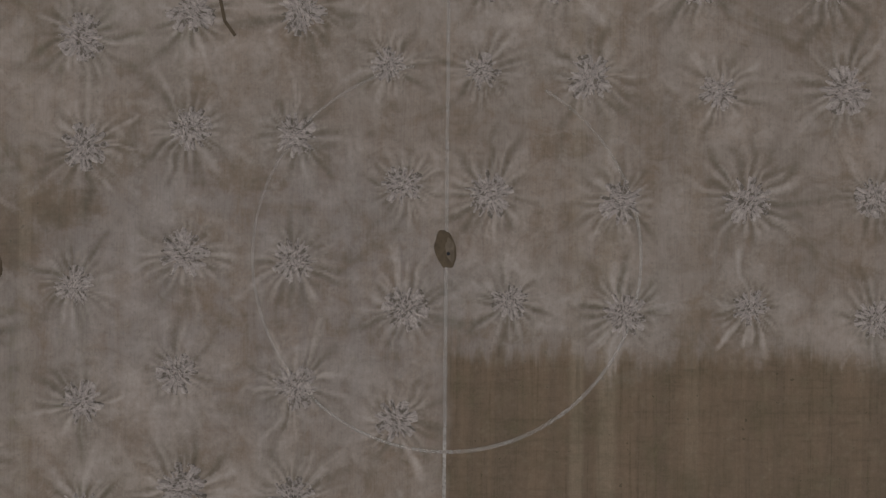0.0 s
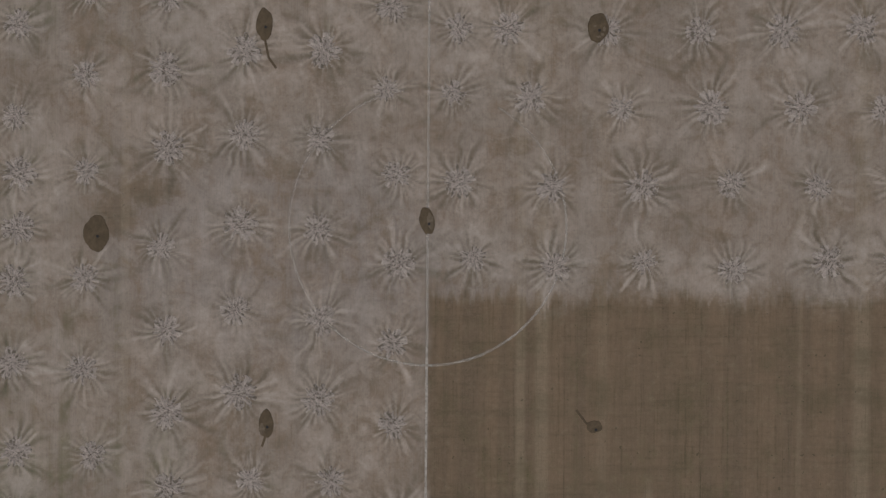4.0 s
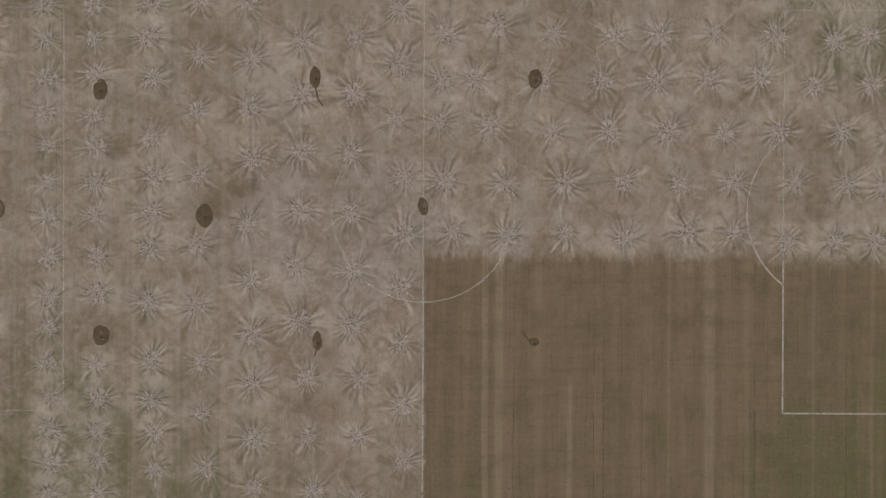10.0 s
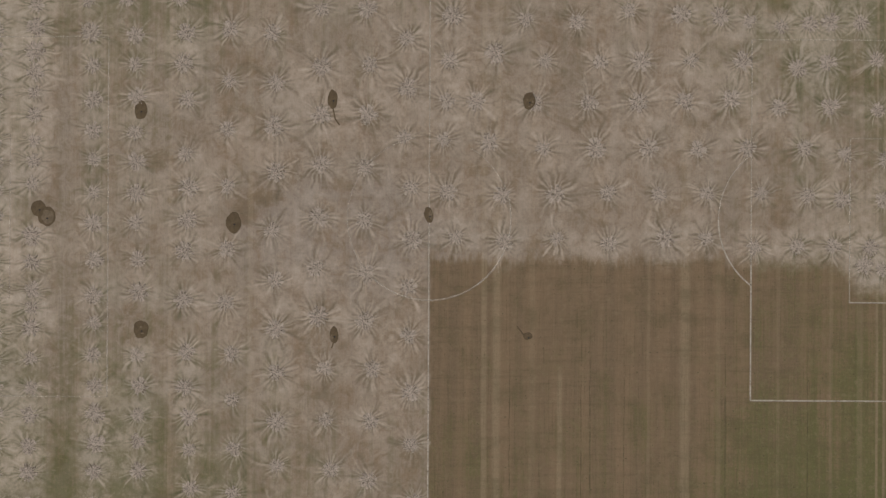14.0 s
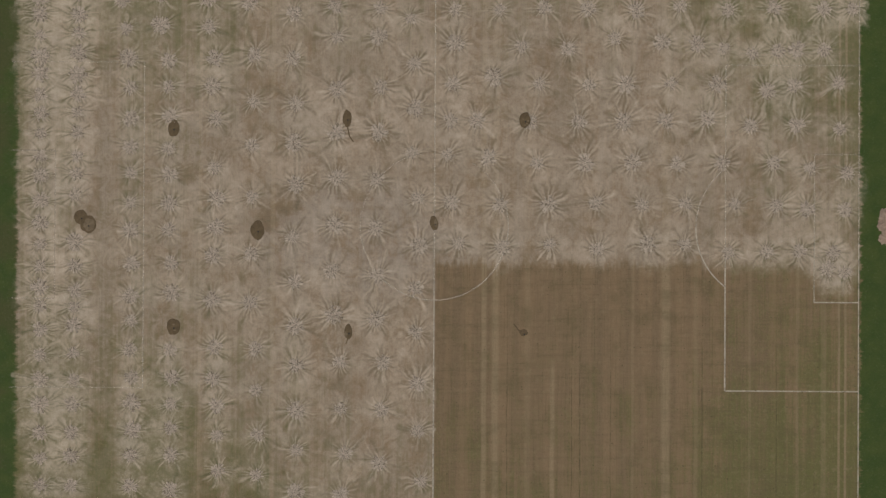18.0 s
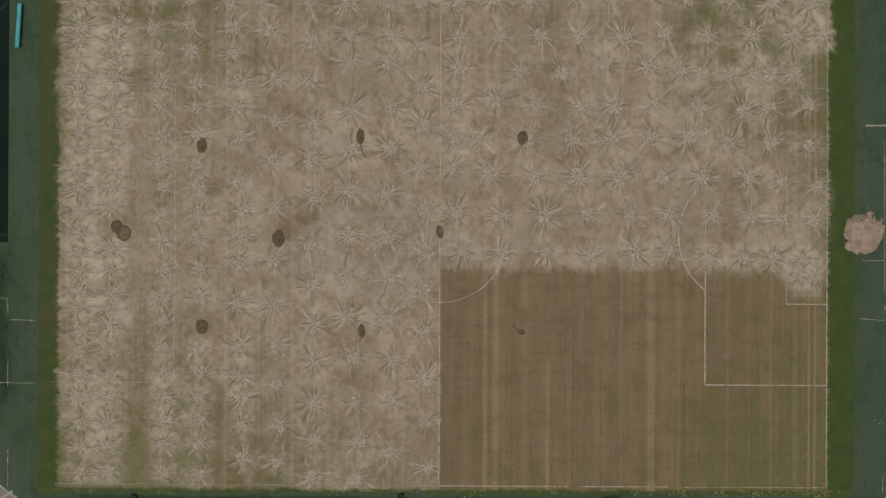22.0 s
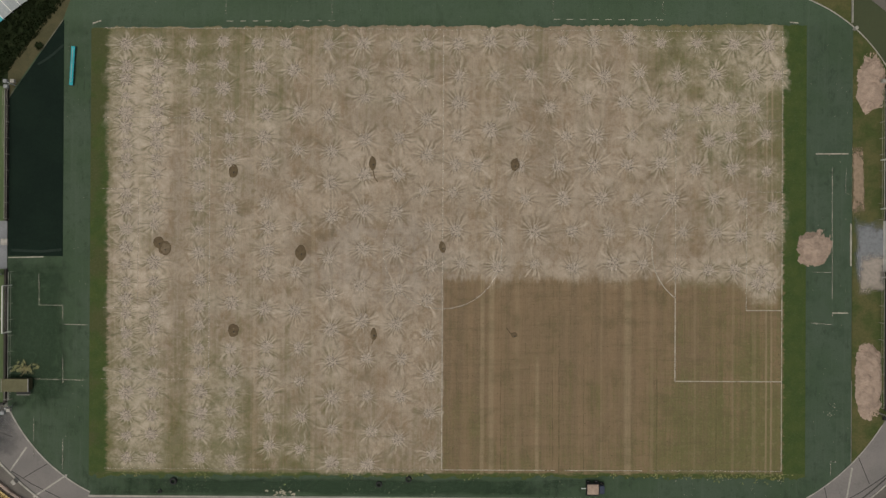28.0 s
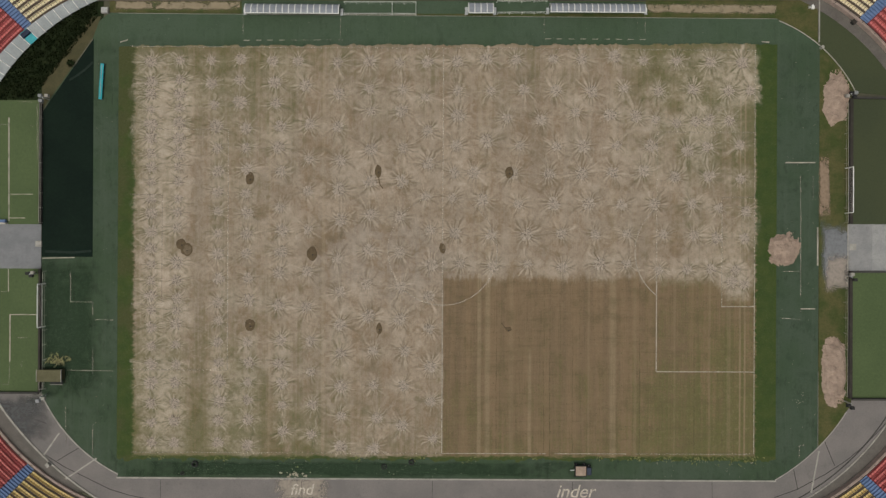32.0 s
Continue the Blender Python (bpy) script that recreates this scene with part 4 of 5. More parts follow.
for k, (a, b) in enumerate((((-71, -27.5), (-66.2, -29.2)), ((-64.6, -35.6), (-60.6, -33.2)), ((66.2, -35.9), (64.5, -31.8)), ((60, -40), (59.2, -36.2)))):
    part("joint", ribbon([a, b], 0.12, -0.1, -0.014), JOINT, track)
for x in range(-47, 56, 23):
    part("joint", ribbon([(x + 0.6 * math.sin(x), -38.7), (x + 0.8 * math.sin(x), -46)], 0.07, -0.1, -0.013), JOINT, track)
for a, b in (((-64.1, -30.9), (-66.7, -34.7)), ((-57.9, -35.1), (-62.8, -38.4)), ((63.5, -33.6), (62.3, -40.3))):
    part("drain_channel", ribbon([a, b], 0.26, -0.1, 0.0), KERB, track, "pale concrete drain channel")
    for p in (a, b):
        part("drain_box", box(p[0] - 0.17, p[1] - 0.16, -0.1, p[0] + 0.17, p[1] + 0.16, 0.012, 0.03), KERB, track)
structure(finish("stand_apron", prism(arc(-26.77, 6.78, 57.7, 210, 241) + arc(-43.5, -6.5, 39.5, 246, 208)[:], -0.3, 0.004), DARK_APRON), "dark gravelly strip in front of the stand", "apron")
structure(finish("stand_apron", prism(arc(39.59, -4.54, 43.1, -64, -28) + arc(44, -6.2, 41.4, -24, -66), -0.3, 0.004), DARK_APRON), "dark gravelly strip in front of the stand", "apron")
structure(finish("stand_apron", prism(arc(44.1, 7.7, 38.3, 24, 70) + arc(44.1, 7.7, 41.3, 70, 24), -0.3, 0.02), DARK_APRON), "dusty grey concrete strip in front of the stand", "apron")


def painted_word(text, x, y, size, shear, material):
    cu = bpy.data.curves.new("painted_word", "FONT")
    cu.body, cu.size, cu.shear, cu.extrude, cu.offset = text, size, shear, 0.006, 0.01
    tmp = new("painted_word_outline", cu)
    me = bpy.data.meshes.new_from_object(tmp)
    bpy.data.objects.remove(tmp)
    me.materials.append(material)
    ob = new("painted_word", me)
    ob.parent = track
    ob.location = (x, y, -0.012)
    ob["label"] = "word brushed on the track in chalky white paint"


BRUSHED = faded_paint("brushed_white", 1.0)
painted_word("find", -25.4, -41.0, 2.6, 0.22, BRUSHED)
painted_word("inder", 19.2, -41.35, 3.1, 0.28, BRUSHED)

EARTH = Mat("trodden_earth")
EARTH.color(EARTH.mix(EARTH.noise(1.2, 5), (0.38, 0.31, 0.225), (0.25, 0.205, 0.135)))
ex, ey, _ = EARTH.xyz(EARTH.obj)
EARTH.cover(EARTH.math("MULTIPLY", EARTH.step(EARTH.noise(0.22, 5, rough=0.65), 0.34, 0.52), EARTH.step(EARTH.math("ABSOLUTE", EARTH.math("SUBTRACT", EARTH.math("ADD", ey, EARTH.noise(0.6, 4)), 41.45)), 0.35, 0.95, 0.85, 0.0)))

# ---- trampled ground north of the pitch ----
structure(finish("trodden_earth", prism([(-55, 40.0), (-34.2, 40.0), (-34.2, 41.7), (-55, 41.6)], -0.1, 0.0), EARTH.m), "pale trodden earth beside the shelters", "dirt strip")
structure(finish("trodden_earth", prism([(34.3, 40.2), (56, 40.0), (56, 42.2), (34.3, 42.2)], -0.1, 0.0), EARTH.m), "pale trodden earth beside the shelters", "dirt strip")
structure(finish("north_edging", prism([(-58, 41.6), (-34, 41.75), (-34, 42.6), (-58, 42.5)], -0.2, 0.25), DARK_APRON), "dark low concrete edging", "edging")
structure(finish("north_edging", prism([(34.2, 42.3), (63, 42.5), (63, 43.2), (34.2, 43.0)], -0.2, 0.25), DARK_APRON), "dark low concrete edging", "edging")
structure(finish("north_paving", prism([(-34, 41.9), (34, 42.2), (34, 47), (-34, 47)], -0.2, 0.03), JOINT), "dark paving behind the shelters", "paving")
structure(finish("shelter_turf", prism([(-33.9, 39.55), (34, 40.1), (34, 42.1), (-33.9, 41.85)], -0.2, 0.008), PLASTIC_TURF), "green synthetic turf under the shelters", "synthetic turf")
structure(finish("touch_edging", ribbon([(-54.5, 39.55), (56.2, 39.35)], 0.05, -0.1, 0.03), KERB), "thin pale edging strip", "kerb")


# ---- players' shelters ----
def shelter(x0, x1, yb, yf, panels):
    """A bench shelter: a curved roof of pale panels between ribs, on posts."""
    e = thing("dugout_shelter", ((x0 + x1) / 2, (yb + yf) / 2, 0), "long dugout shelter with a grey panelled roof and white ribs", "dugout", "dugout shelters")
    dx, dy = -(x0 + x1) / 2, -(yb + yf) / 2
    curve = [(yb, 0.9), (yb - 0.15, 1.6), (yb - 0.5, 2.0), (yb - 1.1, 2.18), (yf, 2.15)]

    def strip(a, b, thick, lift):
        bm = bmesh.new()
        rows = [[bm.verts.new((x + dx, y + dy, z + lift + t)) for x in (a, b) for t in (0, thick)] for y, z in curve]
        for p, q in zip(rows, rows[1:]):
            bm.faces.new((p[1], p[3], q[3], q[1]))
            bm.faces.new((p[0], q[0], q[2], p[2]))
            bm.faces.new((p[0], p[1], q[1], q[0]))
            bm.faces.new((p[2], q[2], q[3], p[3]))
        for p in (rows[0], rows[-1]):
            bm.faces.new((p[0], p[2], p[3], p[1]))
        bmesh.ops.recalc_face_normals(bm, faces=bm.faces[:])
        return bm

    w = (x1 - x0) / panels
    for k in range(panels):
        part("roof_panel", strip(x0 + k * w + 0.04, x0 + (k + 1) * w - 0.04, 0.02, 0.0), ROOF, e)
    for k in range(panels + 1):
        x = x0 + k * w
        part("rib", strip(x - 0.07, x + 0.07, 0.07, 0.012), GLOSS_WHITE, e, "white rib")
        if k % 2 == 0 or k == panels:
            part("post", tube((x + dx, yb + dy - 0.1, 0), (x + dx, yb + dy - 0.1, 1.4), 0.04), METAL, e)
    part("front_beam", box(x0 + dx - 0.08, yf + dy - 0.08, 2.1, x1 + dx + 0.08, yf + dy + 0.04, 2.22, 0.01), GLOSS_WHITE, e, "white front beam")
    part("back_wall", box(x0 + dx, yb + dy, 0, x1 + dx, yb + dy + 0.06, 0.95), SHEET, e)
    part("bench", box(x0 + dx + 0.2, yb + dy - 0.75, 0.4, x1 + dx - 0.2, yb + dy - 0.35, 0.46, 0.01), BLUE, e)
    for side in (x0 - 0.55, x1 + 0.12):
        for r, y in ((0.0, yb - 0.7), (0.43, yb - 0.7), (0.0, yf + 0.5), (0.43, yf + 0.5)):
            part("side_post", tube((side + r + dx, y + dy, 0), (side + r + dx, y + dy, 1.05), 0.03, 6), METAL, e)
        part("side_rail", box(side + dx, yf + dy + 0.06, 1.0, side + dx + 0.46, yb + dy - 0.65, 1.06, 0.01), METAL, e)


shelter(-32.7, -17.3, 40.8, 38.95, 15)
shelter(4.1, 8.15, 41.2, 39.2, 4)
shelter(17.65, 33.3, 41.2, 39.45, 16)


def railing(points, height, label, material=METAL, every=2.0):
    e = thing("railing", (0, 0, 0), label, "railing", "railings")
    for (ax, ay), (bx, by) in zip(points, points[1:]):
        part("rail", tube((ax, ay, height), (bx, by, height), 0.032, 8), material, e)
        part("rail", tube((ax, ay, height * 0.55), (bx, by, height * 0.55), 0.018, 6), material, e)
        n = max(1, round(math.hypot(bx - ax, by - ay) / every))
        for k in range(n + 1):
            x, y = ax + (bx - ax) * k / n, ay + (by - ay) * k / n
            part("post", tube((x, y, -0.02), (x, y, height), 0.035, 6), material, e)


railing([(-16.6, 41.35), (-4.65, 41.4), (-4.65, 39.45), (-16.6, 39.4)], 1.05, "white tubular railing round the bench pen", GLOSS_WHITE)
railing([(-8.6, 41.3), (-8.6, 39.5)], 1.05, "white tubular railing dividing the bench pen", GLOSS_WHITE)
railing([(8.9, 41.7), (17.2, 41.8)], 1.05, "white tubular railing between the shelters", GLOSS_WHITE)
railing([(9.0, 39.75), (17.2, 39.85)], 1.05, "white tubular railing between the shelters", GLOSS_WHITE)
structure(finish("corner_edging", ribbon([(63.2, 47), (63.2, 35.4)], 0.16, -0.1, 0.25), KERB), "low pale edging across the corner of the ground", "kerb")


# ---- lines painted on the synthetic turf ----
surround = structure(new("surround_markings"), "scuffed white lines on the synthetic turf", "painted lines")


def dash(x0, y0, x1, y1, material=LINE_FADED, width=0.11, z=0.0, owner=None):
    part("line", ribbon([(x0, y0), (x1, y1)], width, z - 0.01, z + 0.006), material, owner or surround)


for x in (-33.65, -17.3, 16.9, 33.9):
    lift = 0.6 if x > 0 else 0
    for k in range(3):
        dash(x, 39.1 + lift - 1.1 * k, x, 38.35 + lift - 1.1 * k, LINE_FADED)
for k in range(9):
    x = -33.5 + 1.96 * k
    dash(x, 35.15 + 0.02 * k, x + 0.95, 35.16 + 0.02 * k, LINE_FRESH if k < 4 else LINE_FADED, 0.10)
    x = 17.0 + 2.0 * k
    dash(x, 35.72, x + 1.0, 35.73, LINE_FRESH, 0.10)
dash(-54.2, 34.7, -52.9, 35.1, LINE_FRESH, 0.2, 0.0)
dash(53.6, 35.48, 54.9, 35.4, LINE_FRESH, 0.2, 0.0)
dash(-67.0, -1.55, -61.6, -1.42, LINE_FRESH, 0.18)
dash(-62.26, -4.0, -62.23, -8.9, LINE_FADED, z=0.006)
dash(-62.3, -8.83, -58.6, -8.87, z=0.006)
dash(-58.55, -8.9, -58.54, -10.9, z=0.006)
dash(-58.4, -11.8, -54.8, -11.88)
dash(-63.1, -20.25, -55.1, -20.4, LINE_FADED, z=0.006)
dash(-58.44, -29.4, -58.42, -34.4)
dash(-58.51, -16.9, -58.49, -20.9, LINE_FADED, z=0.006)
dash(-62.98, -26.4, -62.86, -32.5, LINE_GHOST)
dash(57.7, 15.12, 62.75, 15.16, LINE_FRESH, 0.2)
dash(60.26, 12.9, 60.34, -7.4, LINE_FADED)
dash(60.3, 4.0, 60.34, -4.0)
dash(57.4, -3.14, 60.4, -3.22)
dash(60.35, -9.5, 62.8, -9.5, LINE_FRESH, 0.18)
dash(60.35, -9.5, 60.36, -10.3)
dash(56.9, -11.04, 60.25, -11.3, LINE_FADED)
dash(63.17, 4.3, 63.2, -2.2, LINE_FRESH, 0.24, 0.006)
dash(60.16, -32.5, 60.17, -34.5)
dash(60.16, -32.5, 61.2, -32.5)
dash(62.4, 13.0, 62.35, 9.0, LINE_GHOST)
for name, lines in (("west_field_north", ((-72.68, 22.0, -72.59, 4.6), (-72.6, 9.13, -68.65, 9.15), (-72.58, 5.15, -69.85, 5.17), (-76, 20.76, -72.3, 20.75), (-69.2, 20.6, -68.5, 20.6), (-71.1, 24.55, -68.5, 24.57), (-68.0, 24.4, -67.9, 15.0))),
                    ("west_field_south", ((-72.31, -11.0, -72.31, -18.9), (-72.3, -11.0, -67.9, -10.99), (-72.63, -3.45, -72.61, -7.15), (-76, -7.23, -72.6, -7.2), (-71.3, -14.88, -69.5, -14.88), (-70.38, -18.85, -70.37, -19.8), (-72.35, -18.9, -72.43, -22.6), (-76, -22.6, -72.4, -22.65)))):
    for n, (a, b, c, d) in enumerate(lines):
        dash(a, b, c, d, LINE_FRESH if n < 3 else LINE_GHOST, 0.2 if n == 0 else 0.14, 0.02, bpy.data.objects[name])


# ---- side pitches: fences, walls and small goals ----
DARK_WALL = mottled("soot_dark_concrete", (0.038, 0.033, 0.029), (0.055, 0.048, 0.042), 0.6, 6.0)
railing([(-66.92, 24.3), (-66.92, 4.4)], 1.1, "pale tubular railing beside the side pitch", KERB, 2.5)
railing([(-66.2, -3.7), (-66.2, -23.3)], 1.1, "pale tubular railing beside the side pitch", KERB, 2.5)
railing([(67.6, 25.0), (67.6, 5.0)], 1.1, "pale tubular railing beside the side pitch", KERB, 2.5)
railing([(67.6, -3.1), (67.6, -24.0)], 1.1, "pale tubular railing beside the side pitch", KERB, 2.5)
for x0, x1, y0, y1 in ((68.35, 68.9, 4.8, 25.9), (68.35, 68.9, -24.5, -3.1), (-67.4, -67.0, 4.1, 24.9), (-67.4, -67.05, -23.9, -3.3)):
    structure(finish("dark_wall", box(x0, y0, -0.1, x1, y1, 0.4, 0.02), DARK_WALL), "low dark concrete wall along the side pitch", "wall")
structure(finish("field_edge", prism([(68.9, 25.9), (82, 25.9), (82, 26.2), (68.9, 26.2)], -0.1, 0.5), JOINT), "low dark concrete wall along the side pitch", "wall")
structure(finish("field_edge", prism([(68.9, -24.8), (82, -24.8), (82, -24.5), (68.9, -24.5)], -0.1, 0.5), JOINT), "low dark concrete wall along the side pitch", "wall")
structure(finish("field_edge", prism([(68.9, -3.4), (82, -3.4), (82, -3.1), (68.9, -3.1)], -0.1, 0.3), JOINT), "low dark concrete wall along the side pitch", "wall")
structure(finish("field_edge", prism([(-82, -24.2), (-67.4, -24.2), (-67.4, -23.9), (-82, -23.9)], -0.1, 0.4), JOINT), "low dark concrete wall along the side pitch", "wall")


def small_goal(x, y0, y1, depth, label):
    e = thing("football_goal", (x, (y0 + y1) / 2, 0.02), label, "goal", "goals of the side pitches")
    h, w = 2.1, (y1 - y0) / 2
    for y in (-w, w):
        part("post", tube((0, y, 0), (0, y, h), 0.07), GLOSS_WHITE, e)
        part("back_stay", tube((depth, y, 0), (0, y, h), 0.035, 6), GLOSS_WHITE, e)
        part("base_bar", tube((0, y, 0.04), (depth, y, 0.04), 0.04, 6), GLOSS_WHITE, e)
    part("crossbar", tube((0, -w, h), (0, w, h), 0.08), GLOSS_WHITE, e)
    part("back_bar", tube((depth, -w, 0.04), (depth, w, 0.04), 0.035, 6), GLOSS_WHITE, e)
    net = bmesh.new()
    for k in range(25):
        y = -w + 2 * w * k / 24
        tube((depth, y, 0.05), (0, y, h), 0.004, 3, net)
    for k in range(1, 8):
        tube((depth * (1 - k / 8), -w, h * k / 8), (depth * (1 - k / 8), w, h * k / 8), 0.006, 3, net)
    part("net", net, KERB, e, "thin white net")


small_goal(-66.4, -12.95, -5.8, -0.6, "white steel goal with a thin net, facing the side pitch")
small_goal(67.75, 6.65, 14.2, 0.58, "white steel goal with a thin net, facing the side pitch")


def speaker_cluster(x, y, boxes_):
    e = thing("speaker_mast", (x, y, 0), "short mast with weathered loudspeaker boxes at the field corner", "speaker mast", "speaker masts")
    part("mast", tube((0, 0, -0.02), (0, 0, 1.7), 0.08), METAL, e)
    for k, (bx, by, mat_) in enumerate(boxes_):
        part("cross_arm", tube((0, 0, 1.3), (bx, by, 1.3), 0.03, 6), METAL, e)
        part("loudspeaker", box(bx - 0.30, by - 0.26, 1.1, bx + 0.30, by + 0.26, 1.6, 0.04), mat_, e, "boxy loudspeaker")


speaker_cluster(-66.0, 25.0, ((-0.6, 0.3, SHEET), (0.5, 0.3, KERB), (-0.5, -0.5, SHEET)))
speaker_cluster(-66.2, -24.4, ((0.4, -0.3, KERB), (-0.5, -0.7, SHEET)))
speaker_cluster(67.7, 26.4, ((0.9, 0.2, SHEET), (-0.5, -0.3, KERB), (0.2, 0.15, BLACK), (0.7, -0.4, BLACK)))
speaker_cluster(67.9, -3.9, ((0.2, 0.3, KERB), (0.7, -0.6, BLACK)))
speaker_cluster(67.8, -25.0, ((-0.2, -0.4, BLACK), (0.4, -0.8, BLACK)))
speaker_cluster(-68.0, -4.15, ((-0.5, 0.1, BLACK), (0.3, 0.2, KERB), (0.1, -0.3, BLACK)))

# ---- hut, bench, boxes and poles ----
hut = thing("equipment_hut", (-65.0, -21.0, 0), "small flat-roofed hut with a dull brown roof and open side", "hut")
part("wall", box(-1.85, -0.8, -0.02, -1.75, 0.9, 1.2), DIRT, hut)
part("wall", box(1.75, -0.8, -0.02, 1.85, 0.9, 1.2), DIRT, hut)
part("wall", box(-1.75, 0.8, -0.02, 1.75, 0.9, 1.2), DIRT, hut)
part("roof", box(-2.0, -0.95, 1.2, 2.0, 1.0, 1.32, 0.02), mottled("mossy_roof", (0.135, 0.125, 0.072), (0.11, 0.105, 0.058), 0.8, 6.0), hut, "mossy brown flat roof")
part("roof_edge", box(-2.06, -0.98, 1.18, -1.98, 1.02, 1.36), KERB, hut, "pale roof edge")
part("roof_edge", box(1.98, -0.98, 1.18, 2.06, 1.02, 1.36), KERB, hut, "pale roof edge")
# black shelf added for the dark shadow along the hut's south side
part("counter", box(-0.2, -1.55, 0.5, 1.85, -0.85, 0.56, 0.01), BLACK, hut, "black shelf standing in for the shadow beside the hut")
part("counter_rail", box(-0.2, -1.62, 0.53, 1.85, -1.55, 0.6), KERB, hut)
for x in (-1.9, -1.2):
    part("gate_post", tube((x, -2.3, -0.02), (x, -2.3, 0.9), 0.05, 6), KERB, hut)
    part("gate_side", tube((x, -2.3, 0.85), (x, -0.9, 0.85), 0.04, 6), KERB, hut)
part("gate_top", tube((-1.9, -2.3, 0.85), (-1.2, -2.3, 0.85), 0.04, 6), KERB, hut)

bench = thing("turquoise_bench", (-57.1, 28.0, 0), "long low turquoise plastic bench on the synthetic turf", "bench")
bench.rotation_euler.z = radians(-3.2)
for k in range(5):
    part("seat_board", box(-0.28, -3.0 + 1.2 * k + 0.02, 0.36, 0.28, -3.0 + 1.2 * (k + 1) - 0.02, 0.44, 0.02), TURQUOISE, bench)
for k in range(6):
    part("leg", box(-0.2, -2.95 + 1.17 * k, 0.0, 0.2, -2.88 + 1.17 * k, 0.37), BLUE, bench)
part("seat_stripe", box(-0.08, -2.6, 0.438, 0.0, 2.7, 0.446), KERB, bench, "pale worn stripe")

vent = thing("vent_box", (-56.6, 39.9, 0), "weathered pale metal box with a slatted lid", "metal box")
part("body", box(-0.55, -0.5, -0.02, 0.55, 0.5, 0.5, 0.03), KERB, vent)
for k in range(5):
    part("slat", box(-0.48, -0.42 + 0.18 * k, 0.5, 0.48, -0.32 + 0.18 * k, 0.54), METAL, vent)

pole = thing("ground_lamp", (61.7, 41.3, 0), "short white lamp post with a small head", "lamp")
part("pole", tube((0, 0, -0.02), (0, 0, 0.9), 0.16, 12), GLOSS_WHITE, pole)
part("lamp_head", box(-0.1, -0.55, 0.5, 0.35, 0.0, 0.85, 0.08), GLOSS_WHITE, pole)
part("base", box(-0.25, -0.25, -0.02, 0.25, 0.25, 0.15, 0.02), KERB, pole)
bollard = thing("white_bollard", (63.6, 34.5, 0), "short pale concrete bollard on the kerb", "bollard")
part("body", tube((0, 0, -0.02), (0, 0, 0.6), 0.28, 12), KERB, bollard)
cabinet = thing("track_cabinet", (-65.6, -36.0, 0), "small grey cabinet standing beside the track kerb", "cabinet")
cabinet.rotation_euler.z = radians(38)
cabinet.scale = (0.7, 0.7, 0.7)
part("body", box(-0.4, -0.5, -0.02, 0.4, 0.5, 0.9, 0.03), KERB, cabinet)
part("lid", box(-0.42, -0.5, 0.9, 0.42, 0.5, 0.95, 0.02), KERB, cabinet)
sign = thing("white_box", (-67.55, 0.85, 0.008), "small white box beside the concrete path", "box")
part("body", box(-0.5, -0.5, 0.0, 0.5, 0.5, 0.2, 0.03), KERB, sign)
board = thing("advert_board", (-73.2, 4.2, 0), "white and blue board lying at the edge of the side pitch", "board")
part("panel", box(-3.0, -0.1, 0.0, 0.5, 0.15, 0.8, 0.01), WHITE, board)
part("blue_stripe", box(-3.0, 0.15, 0.0, 0.3, 0.65, 0.5, 0.01), BLUE, board)

# ---- the sand cart and tyres beside the south touchline ----
cart = thing("sand_cart", (23.2, -36.6, 0), "small dark dump cart loaded with pale sand", "cart")
bed = part("bed", box(-0.95, -0.85, 0.55, 0.95, 0.85, 0.65, 0.02), BLACK, cart)
for a in ((-0.98, -0.88, 0.98, -0.80), (-0.98, 0.80, 0.98, 0.88), (-0.98, -0.80, -0.90, 0.80), (0.90, -0.80, 0.98, 0.80)):
    part("side_board", box(a[0], a[1], 0.6, a[2], a[3], 1.0, 0.01), BLACK, cart)
load = bmesh.new()
bmesh.ops.create_grid(load, x_segments=14, y_segments=14, size=0.86)
for v in load.verts:
    v.co = Vector((v.co.x, v.co.y * 0.92, 0.9 + 0.28 * max(0, 1 - v.co.xy.length) + 0.06 * noise.noise(v.co * 4)))
part("sand_load", load, PILE, cart, "heaped pale sand", True)
part("hood", box(1.0, -0.6, 0.45, 1.75, 0.6, 1.05, 0.06), mottled("navy_paint", (0.025, 0.035, 0.07), (0.02, 0.028, 0.055), 1.0, 9.0, rough=0.5), cart, "dark navy engine hood")
part("drawbar", box(-1.7, -0.06, 0.45, -0.95, 0.06, 0.55), METAL, cart)


def ring_mesh(big, small):
    bm = bmesh.new()
    rows = []
    for i in range(20):
        a = 2 * math.pi * i / 20
        rows.append([bm.verts.new(((big + small * math.cos(b)) * math.cos(a), (big + small * math.cos(b)) * math.sin(a), small * 1.2 * math.sin(b))) for b in (2 * math.pi * k / 8 for k in range(8))])
    for i in range(20):
        for k in range(8):
            bm.faces.new((rows[i][k], rows[(i + 1) % 20][k], rows[(i + 1) % 20][(k + 1) % 8], rows[i][(k + 1) % 8]))
    bmesh.ops.recalc_face_normals(bm, faces=bm.faces[:])
    return bm


